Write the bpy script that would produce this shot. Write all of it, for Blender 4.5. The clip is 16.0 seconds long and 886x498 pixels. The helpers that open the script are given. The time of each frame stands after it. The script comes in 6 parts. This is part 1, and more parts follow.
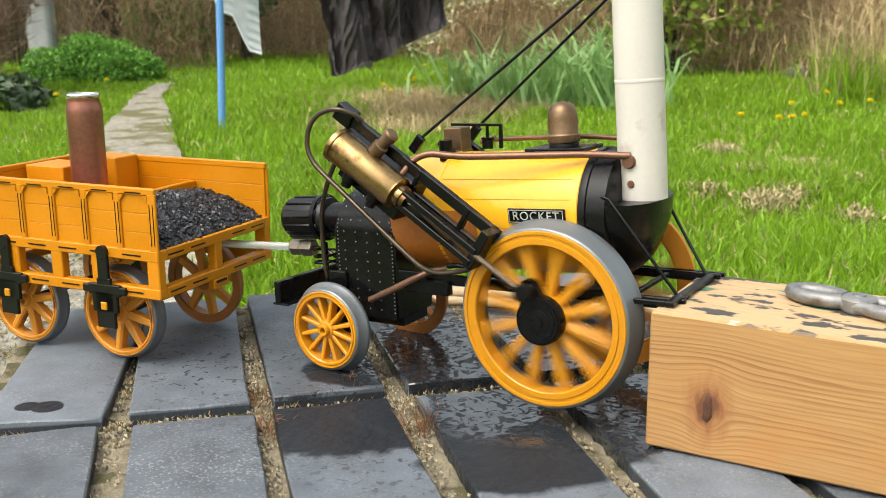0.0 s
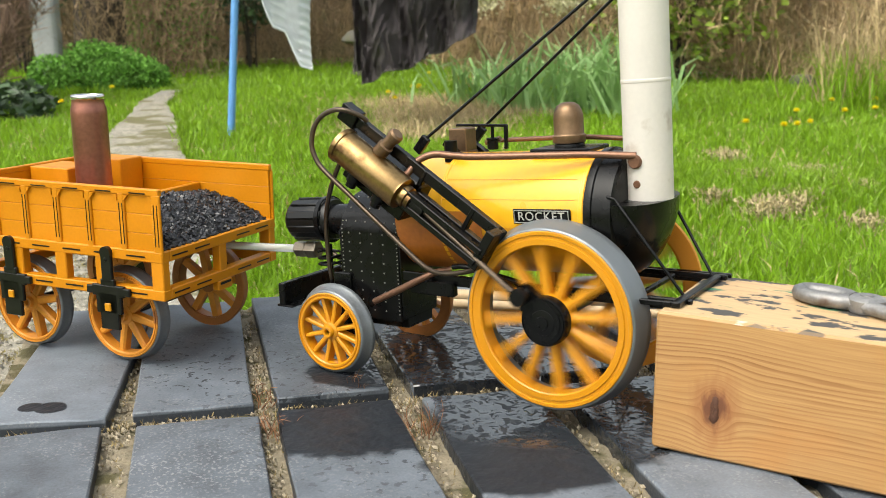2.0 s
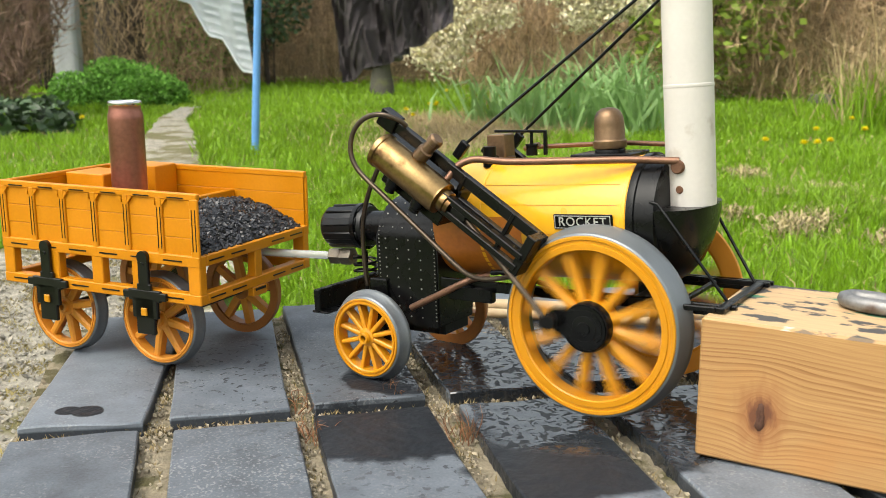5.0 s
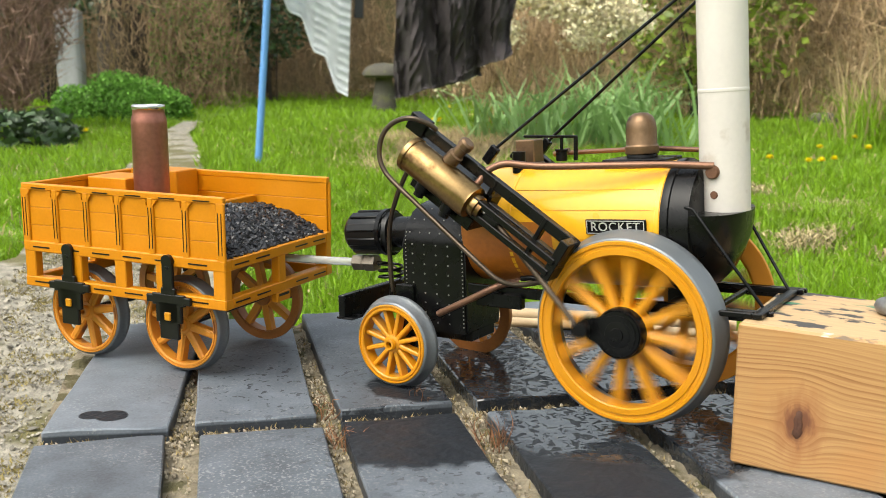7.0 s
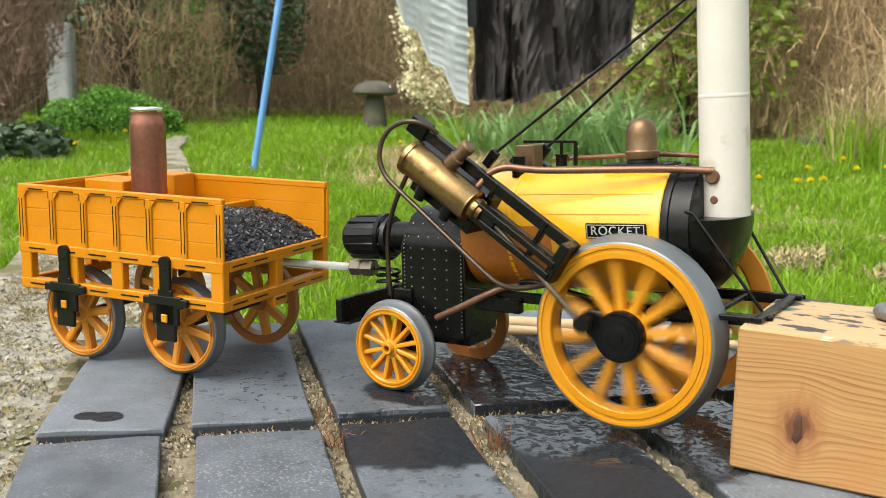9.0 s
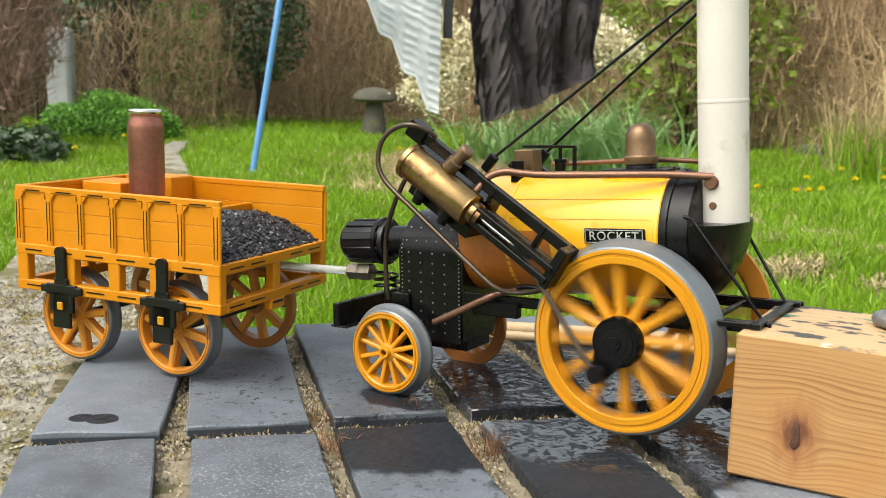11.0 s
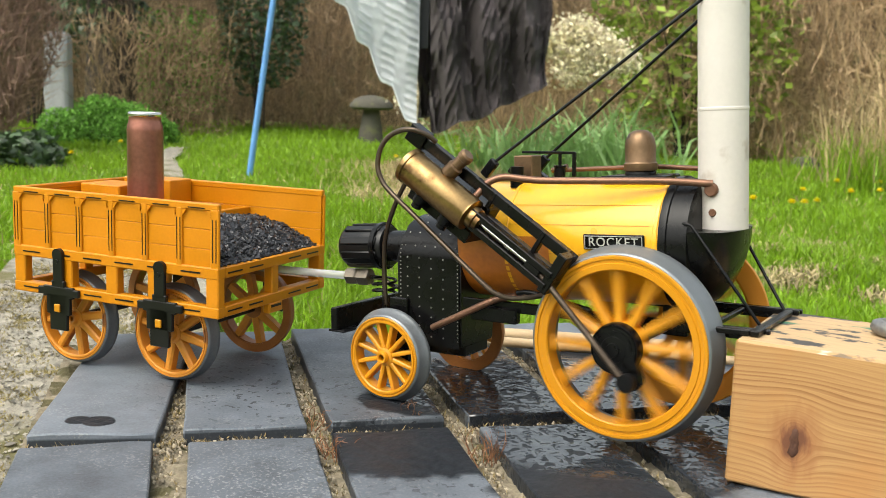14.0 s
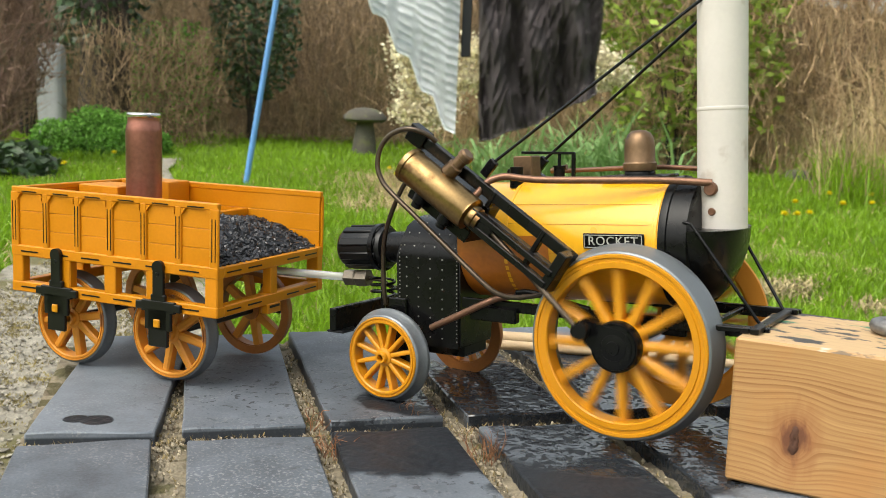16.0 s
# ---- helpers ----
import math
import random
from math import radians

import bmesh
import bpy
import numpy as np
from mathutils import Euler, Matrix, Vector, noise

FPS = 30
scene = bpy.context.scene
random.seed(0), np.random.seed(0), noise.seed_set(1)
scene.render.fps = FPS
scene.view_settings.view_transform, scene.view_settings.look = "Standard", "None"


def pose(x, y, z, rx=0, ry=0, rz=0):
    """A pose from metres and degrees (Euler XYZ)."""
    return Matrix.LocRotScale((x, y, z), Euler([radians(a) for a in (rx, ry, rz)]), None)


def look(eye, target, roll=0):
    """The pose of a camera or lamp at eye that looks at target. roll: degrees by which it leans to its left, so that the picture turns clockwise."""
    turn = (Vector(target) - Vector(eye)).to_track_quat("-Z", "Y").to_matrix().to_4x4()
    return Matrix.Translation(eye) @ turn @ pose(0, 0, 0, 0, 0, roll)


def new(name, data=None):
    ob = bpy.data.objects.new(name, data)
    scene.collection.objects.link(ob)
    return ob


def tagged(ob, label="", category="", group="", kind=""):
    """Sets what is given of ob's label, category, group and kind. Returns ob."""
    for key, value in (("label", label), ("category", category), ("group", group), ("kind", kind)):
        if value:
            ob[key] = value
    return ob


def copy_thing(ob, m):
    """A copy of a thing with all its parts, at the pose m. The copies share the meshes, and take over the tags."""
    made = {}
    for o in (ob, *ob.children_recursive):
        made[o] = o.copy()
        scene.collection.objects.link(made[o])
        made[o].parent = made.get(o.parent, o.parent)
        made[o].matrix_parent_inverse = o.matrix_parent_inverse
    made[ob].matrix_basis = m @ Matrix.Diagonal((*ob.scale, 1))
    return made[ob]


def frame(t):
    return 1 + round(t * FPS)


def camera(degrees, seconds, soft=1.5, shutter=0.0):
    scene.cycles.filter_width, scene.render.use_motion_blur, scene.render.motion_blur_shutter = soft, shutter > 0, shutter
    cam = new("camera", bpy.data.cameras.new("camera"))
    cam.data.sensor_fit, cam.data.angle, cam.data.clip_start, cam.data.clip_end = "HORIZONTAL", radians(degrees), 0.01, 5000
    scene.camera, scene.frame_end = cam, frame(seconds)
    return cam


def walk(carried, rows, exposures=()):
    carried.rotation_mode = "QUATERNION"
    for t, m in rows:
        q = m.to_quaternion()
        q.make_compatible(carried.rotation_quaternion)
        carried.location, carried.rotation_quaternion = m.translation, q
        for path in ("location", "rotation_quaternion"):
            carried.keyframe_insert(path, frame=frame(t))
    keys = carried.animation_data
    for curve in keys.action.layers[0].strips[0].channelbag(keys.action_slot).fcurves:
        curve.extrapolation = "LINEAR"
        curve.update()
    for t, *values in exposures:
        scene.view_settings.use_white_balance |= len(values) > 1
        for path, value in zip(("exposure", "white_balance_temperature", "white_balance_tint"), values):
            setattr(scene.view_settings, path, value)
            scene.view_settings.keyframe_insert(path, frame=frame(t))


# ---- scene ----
cam = camera(47.5, 16.0, soft=0.75, shutter=0.2)
# close focus on the engine, so that the garden behind is a little soft
cam.data.dof.use_dof, cam.data.dof.focus_distance, cam.data.dof.aperture_fstop = True, 0.57, 28.0
PATH = [
    (0, (0.213, -0.467, 0.198), (-0.84, 1.171, -0.259), -0.3),
    (0.5, (0.213, -0.467, 0.196), (-0.842, 1.171, -0.252), -0.2),
    (1, (0.215, -0.466, 0.195), (-0.846, 1.17, -0.25), -0.2),
    (1.5, (0.211, -0.466, 0.196), (-0.845, 1.173, -0.252), 0.0),
    (2, (0.212, -0.466, 0.194), (-0.85, 1.17, -0.248), -0.3),
    (2.5, (0.206, -0.471, 0.19), (-0.845, 1.177, -0.237), -0.1),
    (3, (0.204, -0.473, 0.187), (-0.852, 1.175, -0.228), 0.1),
    (3.5, (0.204, -0.473, 0.188), (-0.862, 1.168, -0.226), -0.0),
    (4, (0.204, -0.472, 0.188), (-0.874, 1.161, -0.225), -0.2),
    (6.5, (0.189, -0.475, 0.182), (-0.908, 1.152, -0.201), 0.2),
    (7, (0.186, -0.478, 0.18), (-0.906, 1.155, -0.193), 0.3),
    (7.5, (0.186, -0.479, 0.178), (-0.905, 1.157, -0.186), 0.3),
    (8, (0.184, -0.48, 0.174), (-0.901, 1.163, -0.177), 0.5),
    (8.5, (0.182, -0.483, 0.174), (-0.895, 1.167, -0.17), 0.9),
    (9, (0.182, -0.482, 0.172), (-0.895, 1.169, -0.164), 1.0),
    (11.5, (0.181, -0.481, 0.17), (-0.892, 1.176, -0.148), 1.6),
    (12, (0.18, -0.482, 0.17), (-0.891, 1.177, -0.145), 1.7),
    (12.5, (0.181, -0.482, 0.17), (-0.891, 1.178, -0.145), 1.7),
    (13, (0.181, -0.482, 0.169), (-0.891, 1.178, -0.142), 1.8),
    (13.5, (0.18, -0.482, 0.168), (-0.89, 1.18, -0.138), 2.0),
    (14, (0.18, -0.482, 0.168), (-0.89, 1.18, -0.136), 2.0),
    (14.5, (0.183, -0.481, 0.165), (-0.892, 1.179, -0.132), 2.0),
    (15, (0.183, -0.481, 0.161), (-0.89, 1.183, -0.125), 2.1),
    (15.5, (0.181, -0.485, 0.162), (-0.886, 1.183, -0.121), 2.2),
    (16, (0.178, -0.485, 0.161), (-0.883, 1.188, -0.117), 2.2),
]
walk(cam, [(t, look(eye, target, roll)) for t, eye, target, roll in PATH],
     exposures=((0, 0.92, 6600, 6), (8, 0.92, 6600, 6), (13, 0.91, 6600, 6), (14.5, 0.84, 6600, 6), (15.5, 0.73, 6600, 6), (16, 0.74, 6600, 6)))

# ---- light ----
world = bpy.data.worlds.new("overcast_sky")
scene.world = world
world.use_nodes = True
_sky = world.node_tree.nodes.new("ShaderNodeTexSky")
_sky.sky_type, _sky.sun_disc = "NISHITA", False
_sky.sun_elevation, _sky.sun_rotation = radians(56), radians(196)
_sky.air_density, _sky.dust_density, _sky.ozone_density = 1.6, 5.0, 0.6
_grey = world.node_tree.nodes.new("ShaderNodeHueSaturation")   # cloud takes most of the colour out of the sky
_grey.inputs["Saturation"].default_value = 0.4
world.node_tree.links.new(_sky.outputs[0], _grey.inputs["Color"])
world.node_tree.links.new(_grey.outputs[0], world.node_tree.nodes["Background"].inputs[0])
world.node_tree.nodes["Background"].inputs[1].default_value = 0.15
_sd = bpy.data.lights.new("sun", "SUN")
_sd.energy, _sd.angle, _sd.color = 0.8, radians(50), (1.0, 0.95, 0.88)
sun = new("sun", _sd)
sun.matrix_world = look((-0.17, -0.60, 0.95), (0, 0, 0))


# ---- materials ----
def mat(name, base, rough=0.5, metal=0.0, scale=60, vary=0.25, fine=600, bump=0.15, spots=None, spot_amount=0.6,
        spot_scale=25, coat=0.0, island=0.0, per_object=0.0, stretch=(1, 1, 1), rough_vary=0.15, through_light=0.0, depth=0.0004, gloss=0.5):
    """A surface with grain at two scales; spots: a second colour that shows in patches."""
    m = bpy.data.materials.new(name)
    m.use_nodes = True
    nt = m.node_tree
    n, l = nt.nodes, nt.links
    p = n["Principled BSDF"]
    p.inputs["Metallic"].default_value = metal
    p.inputs["Coat Weight"].default_value = coat
    p.inputs["Coat Roughness"].default_value = 0.12
    p.inputs["Specular IOR Level"].default_value = gloss
    tc, mp = n.new("ShaderNodeTexCoord"), n.new("ShaderNodeMapping")
    mp.inputs["Scale"].default_value = stretch
    l.new(tc.outputs["Object"], mp.inputs[0])

    def tex(s, detail=4):
        t = n.new("ShaderNodeTexNoise")
        t.inputs["Scale"].default_value, t.inputs["Detail"].default_value = s, detail
        l.new(mp.outputs[0], t.inputs["Vector"])
        return t.outputs["Fac"]

    def math_node(op, a, b):
        t = n.new("ShaderNodeMath")
        t.operation = op
        for k, v in ((0, a), (1, b)):
            if isinstance(v, (int, float)):
                t.inputs[k].default_value = v
            else:
                l.new(v, t.inputs[k])
        return t.outputs[0]

    coarse, small = tex(scale), tex(fine, 3)
    total = math_node("ADD", math_node("MULTIPLY", coarse, 0.65), math_node("MULTIPLY", small, 0.35))
    if island:
        g = n.new("ShaderNodeNewGeometry")
        total = math_node("ADD", math_node("MULTIPLY", total, 1 - island), math_node("MULTIPLY", g.outputs["Random Per Island"], island))
    if per_object:
        g = n.new("ShaderNodeObjectInfo")
        total = math_node("ADD", math_node("MULTIPLY", total, 1 - per_object), math_node("MULTIPLY", g.outputs["Random"], per_object))
    ramp = n.new("ShaderNodeValToRGB")
    e = ramp.color_ramp.elements
    e[0].position, e[1].position = 0.25, 0.75
    e[0].color = (*[c * (1 - vary) for c in base], 1)
    e[1].color = (*[min(1, c * (1 + vary)) for c in base], 1)
    l.new(total, ramp.inputs[0])
    colour = ramp.outputs[0]
    if spots:
        mask = n.new("ShaderNodeValToRGB")
        mask.color_ramp.elements[0].position, mask.color_ramp.elements[1].position = spot_amount, spot_amount + 0.08
        l.new(tex(spot_scale, 6), mask.inputs[0])
        mix = n.new("ShaderNodeMix")
        mix.data_type = "RGBA"
        l.new(mask.outputs[0], mix.inputs[0])
        l.new(colour, mix.inputs[6])
        mix.inputs[7].default_value = (*spots, 1)
        colour = mix.outputs[2]
    l.new(colour, p.inputs["Base Color"])
    l.new(math_node("ADD", math_node("MULTIPLY", coarse, rough_vary * 2), rough - rough_vary), p.inputs["Roughness"])
    if bump:
        b = n.new("ShaderNodeBump")
        b.inputs["Strength"].default_value, b.inputs["Distance"].default_value = bump, depth
        l.new(total, b.inputs["Height"])
        l.new(b.outputs[0], p.inputs["Normal"])
    if through_light:
        t, add = n.new("ShaderNodeBsdfTranslucent"), n.new("ShaderNodeMixShader")
        l.new(colour, t.inputs[0])
        add.inputs[0].default_value = through_light
        l.new(p.outputs[0], add.inputs[1])
        l.new(t.outputs[0], add.inputs[2])
        l.new(add.outputs[0], n["Material Output"].inputs[0])
    return m


YELLOW = mat("yellow_enamel", (0.57, 0.235, 0.004), 0.34, 0, 45, 0.10, 500, 0.08, coat=0.25, spots=(0.55, 0.27, 0.03), spot_amount=0.74)
BOILER_YELLOW = mat("boiler_yellow", (0.76, 0.385, 0.014), 0.30, 0, 30, 0.14, 300, 0.12, coat=0.5, spots=(0.60, 0.30, 0.04), spot_amount=0.70, spot_scale=40)
ORANGE = mat("orange_plastic", (0.56, 0.205, 0.003), 0.40, 0, 50, 0.12, 600, 0.10, gloss=0.38, spots=(0.62, 0.24, 0.01), spot_amount=0.72)
ORANGE_DULL = mat("orange_wheel_plastic", (0.60, 0.235, 0.02), 0.5, 0, 60, 0.15, 600, 0.1, spots=(0.25, 0.09, 0.02), spot_amount=0.62, spot_scale=60)
# brown for seams and cylinder cover, and for shade painted under the boiler
BROWN_AND_SHADE = mat("brown_paint_and_shade", (0.42, 0.13, 0.015), 0.35, 0, 35, 0.3, 400, 0.15, coat=0.2, spots=(0.06, 0.03, 0.02), spot_amount=0.62)
BLACK = mat("black_paint", (0.004, 0.004, 0.0042), 0.27, 0, 60, 0.5, 700, 0.3, spots=(0.018, 0.016, 0.014), spot_amount=0.70, spot_scale=90, gloss=0.22)
BLACK_PLASTIC = mat("black_plastic", (0.005, 0.005, 0.0052), 0.34, 0, 80, 0.3, 800, 0.1, gloss=0.36)
STEEL = mat("wheel_steel", (0.19, 0.205, 0.215), 0.38, 0.5, 60, 0.2, 900, 0.15, spots=(0.16, 0.15, 0.14), spot_amount=0.68)
BRIGHT = mat("bright_steel", (0.62, 0.61, 0.59), 0.22, 1.0, 90, 0.15, 900, 0.1)
BRASS = mat("tarnished_brass", (0.29, 0.190, 0.082), 0.29, 1.0, 30, 0.5, 500, 0.2, spots=(0.12, 0.068, 0.03), spot_amount=0.53, spot_scale=60)
COPPER = mat("tarnished_copper", (0.20, 0.105, 0.066), 0.42, 0.7, 50, 0.35, 600, 0.2, spots=(0.09, 0.05, 0.035), spot_amount=0.6, spot_scale=70)
CAN = mat("copper_can", (0.35, 0.150, 0.108), 0.36, 0.85, 25, 0.35, 400, 0.15, spots=(0.16, 0.075, 0.05), spot_amount=0.62, spot_scale=35)
BRONZE = mat("browned_bronze", (0.20, 0.125, 0.07), 0.42, 0.8, 60, 0.35, 600, 0.2, spots=(0.07, 0.045, 0.03), spot_amount=0.6, spot_scale=80)
DARK_PIPE = mat("oily_dark_pipe", (0.10, 0.075, 0.055), 0.35, 0.8, 60, 0.4, 700, 0.15)
WHITE = mat("cream_chimney_paint", (0.60, 0.560, 0.515), 0.5, 0, 30, 0.07, 500, 0.12, spots=(0.43, 0.37, 0.31), spot_amount=0.60, spot_scale=48)
RUST = mat("rusty_brown", (0.16, 0.075, 0.04), 0.7, 0.3, 120, 0.5, 900, 0.4)
PLATE = mat("plate_silver", (0.62, 0.60, 0.56), 0.4, 0.6, 200, 0.15, 900, 0.1)
COAL = mat("coal", (0.022, 0.022, 0.025), 0.34, 0, 300, 0.6, 1500, 0.4, island=0.6)
NUT = mat("dull_nickel", (0.22, 0.19, 0.15), 0.42, 0.85, 120, 0.3, 800, 0.2)
TOOL = mat("worn_tool_steel", (0.24, 0.235, 0.23), 0.50, 0.6, 70, 0.4, 600, 0.3, spots=(0.10, 0.06, 0.04), spot_amount=0.58)
STICK = mat("peeled_wood", (0.55, 0.40, 0.23), 0.6, 0, 40, 0.25, 500, 0.2, stretch=(1, 6, 6))
MORTAR = mat("mossy_mortar", (0.22, 0.185, 0.125), 0.95, 0, 120, 0.55, 700, 1.0, spots=(0.085, 0.075, 0.03), spot_amount=0.54, spot_scale=45, depth=0.003)
MOSS = mat("dry_moss", (0.20, 0.15, 0.065), 0.9, 0, 200, 0.5, 900, 0.5, island=0.7)
RED_WEED = mat("red_weed", (0.24, 0.11, 0.05), 0.7, 0, 200, 0.5, 900, 0.3, island=0.7)
GRASS = mat("grass_blades", (0.23, 0.385, 0.02), 0.45, 0, 1.2, 0.42, 9, 0, island=0.45, through_light=0.45)
MOUND = mat("mound_moss", (0.38, 0.31, 0.16), 0.9, 0, 30, 0.5, 200, 0, island=0.6)
TALL_GREEN = mat("daffodil_leaves", (0.24, 0.39, 0.13), 0.45, 0, 3, 0.4, 30, 0, island=0.6, through_light=0.25)
TAN = mat("dry_grass", (0.47, 0.36, 0.19), 0.8, 0, 3, 0.35, 30, 0, island=0.6, through_light=0.15)
TWIG = mat("brown_twigs", (0.27, 0.185, 0.105), 0.85, 0, 2, 0.5, 20, 0, island=0.6)
TWIG_TAN = mat("tan_bramble", (0.41, 0.285, 0.16), 0.85, 0, 2, 0.45, 20, 0, island=0.6)
TWIG_RED = mat("reddish_twigs", (0.27, 0.17, 0.125), 0.85, 0, 2, 0.4, 20, 0, island=0.6)
LEAF = mat("bush_leaves", (0.15, 0.32, 0.05), 0.6, 0, 3, 0.5, 30, 0, island=0.6, through_light=0.25, gloss=0.2)
LEAF_LIGHT = mat("spring_leaves", (0.25, 0.34, 0.05), 0.5, 0, 3, 0.5, 30, 0, island=0.6, through_light=0.3)
LEAF_DARK = mat("ivy_and_shade_leaves", (0.04, 0.075, 0.025), 0.5, 0, 3, 0.5, 30, 0, island=0.6)
PETAL = mat("dandelion_petals", (0.85, 0.72, 0.012), 0.6, 0, 100, 0.15, 900, 0, island=0.4)
DRY_HEAD = mat("dried_flower_heads", (0.82, 0.70, 0.49), 0.85, 0, 6, 0.35, 60, 0, island=0.6, through_light=0.2)
BARK = mat("dark_bark", (0.035, 0.026, 0.02), 0.9, 0, 6, 0.5, 50, 1.0, stretch=(3, 3, 0.6), depth=0.03)
STONE = mat("lichened_stone", (0.085, 0.078, 0.06), 0.9, 0, 8, 0.4, 70, 0.8, spots=(0.12, 0.12, 0.06), spot_amount=0.56, spot_scale=9, depth=0.01)
PALE_STONE = mat("pale_render", (0.27, 0.275, 0.28), 0.9, 0, 3, 0.25, 30, 0.4, depth=0.01)
SOIL = mat("lawn_soil", (0.12, 0.185, 0.022), 0.95, 0, 1.5, 0.5, 25, 0.6, spots=(0.11, 0.085, 0.035), spot_amount=0.6, spot_scale=2.2, depth=0.02)
GRAVEL = mat("gravel_path", (0.28, 0.255, 0.20), 0.95, 0, 55, 0.75, 300, 1.0, spots=(0.13, 0.115, 0.045), spot_amount=0.50, spot_scale=7, depth=0.006)
PEBBLE = mat("path_pebbles", (0.27, 0.245, 0.195), 0.85, 0, 30, 0.4, 300, 0.3, island=0.6)
BLUE = mat("blue_plastic_pole", (0.13, 0.32, 0.66), 0.4, 0, 12, 0.15, 120, 0.05, spots=(0.35, 0.45, 0.6), spot_amount=0.72)
DARK_CLOTH = mat("charcoal_cotton", (0.115, 0.098, 0.102), 0.92, 0, 22, 0.2, 500, 1.0, depth=0.006)
WHITE_CLOTH = mat("white_quilted_cotton", (0.70, 0.73, 0.76), 0.9, 0, 20, 0.15, 400, 0.4, depth=0.003)
TRIM_CLOTH = mat("black_trim", (0.03, 0.032, 0.036), 0.9, 0, 30, 0.2, 400, 0.2)
LINE = mat("washing_line", (0.35, 0.36, 0.36), 0.6)
BACKDROP = mat("far_hedge", (0.08, 0.060, 0.034), 0.95, 0, 0.9, 0.6, 7, 0.8, spots=(0.055, 0.075, 0.022), spot_amount=0.52, spot_scale=1.1, depth=0.1, stretch=(1, 1, 0.6))

# clear tube
CLEAR = bpy.data.materials.new("clear_hose")
CLEAR.use_nodes = True
_p = CLEAR.node_tree.nodes["Principled BSDF"]
_p.inputs["Base Color"].default_value = (0.86, 0.86, 0.80, 1)
_p.inputs["Roughness"].default_value = 0.18
_p.inputs["Transmission Weight"].default_value = 0.6


def brick_material():
    """Blue engineering brick: pale mineral flecks, pits, and water lying in patches where it has dripped."""
    m = mat("blue_brick", (0.124, 0.141, 0.163), 0.55, 0, 45, 0.55, 700, 0.6, per_object=0.25, depth=0.0006)
    n, l = m.node_tree.nodes, m.node_tree.links
    p = n["Principled BSDF"]
    geo = n.new("ShaderNodeNewGeometry")

    def noise_at(s, detail=5, dist=0.0):
        t = n.new("ShaderNodeTexNoise")
        t.inputs["Scale"].default_value, t.inputs["Detail"].default_value, t.inputs["Distortion"].default_value = s, detail, dist
        l.new(geo.outputs["Position"], t.inputs["Vector"])
        return t.outputs["Fac"]

    def ramp(x, a, b):
        t = n.new("ShaderNodeMapRange")
        t.inputs["From Min"].default_value, t.inputs["From Max"].default_value = a, b
        l.new(x, t.inputs["Value"])
        return t.outputs[0]

    def two(op, a, b):
        t = n.new("ShaderNodeMath")
        t.operation, t.use_clamp = op, True
        for k, v in ((0, a), (1, b)):
            if isinstance(v, (int, float)):
                t.inputs[k].default_value = v
            else:
                l.new(v, t.inputs[k])
        return t.outputs[0]

    def puddle(x, y, r):
        d = n.new("ShaderNodeVectorMath")
        d.operation = "DISTANCE"
        l.new(geo.outputs["Position"], d.inputs[0])
        d.inputs[1].default_value = (x, y, 0)
        return ramp(d.outputs["Value"], r, r * 0.35)

    near = puddle(-0.055, 0.045, 0.135)
    for spot in ((-0.084, -0.100, 0.055), (0.005, -0.035, 0.085), (0.005, -0.085, 0.060), (-0.125, -0.035, 0.040), (-0.234, -0.1715, 0.0085), (-0.225, -0.1660, 0.0110)):
        near = two("MAXIMUM", near, puddle(*spot))
    film = ramp(two("ADD", two("MULTIPLY", near, 0.66), two("MULTIPLY", noise_at(28, 4, 0.6), 0.62)), 0.53, 0.62)
    lying = puddle(-0.100, 0.030, 0.085)
    for spot in ((-0.030, -0.030, 0.060), (-0.008, -0.035, 0.048), (0.025, 0.005, 0.080), (-0.128, -0.020, 0.030)):
        lying = two("MAXIMUM", lying, puddle(*spot))
    # standing water, where it keeps dripping
    pool = two("MULTIPLY", two("MULTIPLY", film, ramp(lying, 0.05, 0.35)), ramp(noise_at(150, 5, 1.6), 0.44, 0.49))
    splashed = two("MAXIMUM", puddle(-0.195, -0.068, 0.105), puddle(-0.06, -0.05, 0.16))
    drops = two("MULTIPLY", ramp(noise_at(230, 3, 0.4), 0.60, 0.625), splashed)
    wet = two("MAXIMUM", film, two("MULTIPLY", drops, 0.9))
    damp = two("MULTIPLY", two("MULTIPLY", splashed, ramp(noise_at(16, 3, 0.5), 0.30, 0.60)), 0.38)
    wet = two("MAXIMUM", wet, damp)
    # brick sides go dark from just below the top edge, through the wet mask
    sep = n.new("ShaderNodeSeparateXYZ")
    l.new(geo.outputs["Position"], sep.inputs[0])
    wet = two("MAXIMUM", wet, two("MULTIPLY", ramp(sep.outputs["Z"], -0.0022, -0.0034), 0.85))
    fleck = two("MULTIPLY", ramp(noise_at(620, 4), 0.54, 0.64), two("ADD", ramp(noise_at(34, 4), 0.42, 0.75), two("MULTIPLY", puddle(-0.113, -0.168, 0.06), 0.7)))
    dry = p.inputs["Base Color"].links[0].from_socket
    a = n.new("ShaderNodeMix")
    a.data_type = "RGBA"
    l.new(two("MULTIPLY", fleck, 0.65), a.inputs[0])
    l.new(dry, a.inputs[6])
    a.inputs[7].default_value = (0.33, 0.335, 0.33, 1)
    b = n.new("ShaderNodeMix")
    b.data_type = "RGBA"
    l.new(two("MULTIPLY", wet, 0.9), b.inputs[0])
    l.new(a.outputs[2], b.inputs[6])
    b.inputs[7].default_value = (0.009, 0.0105, 0.0135, 1)
    l.new(b.outputs[2], p.inputs["Base Color"])
    r = n.new("ShaderNodeMix")
    l.new(wet, r.inputs[0])
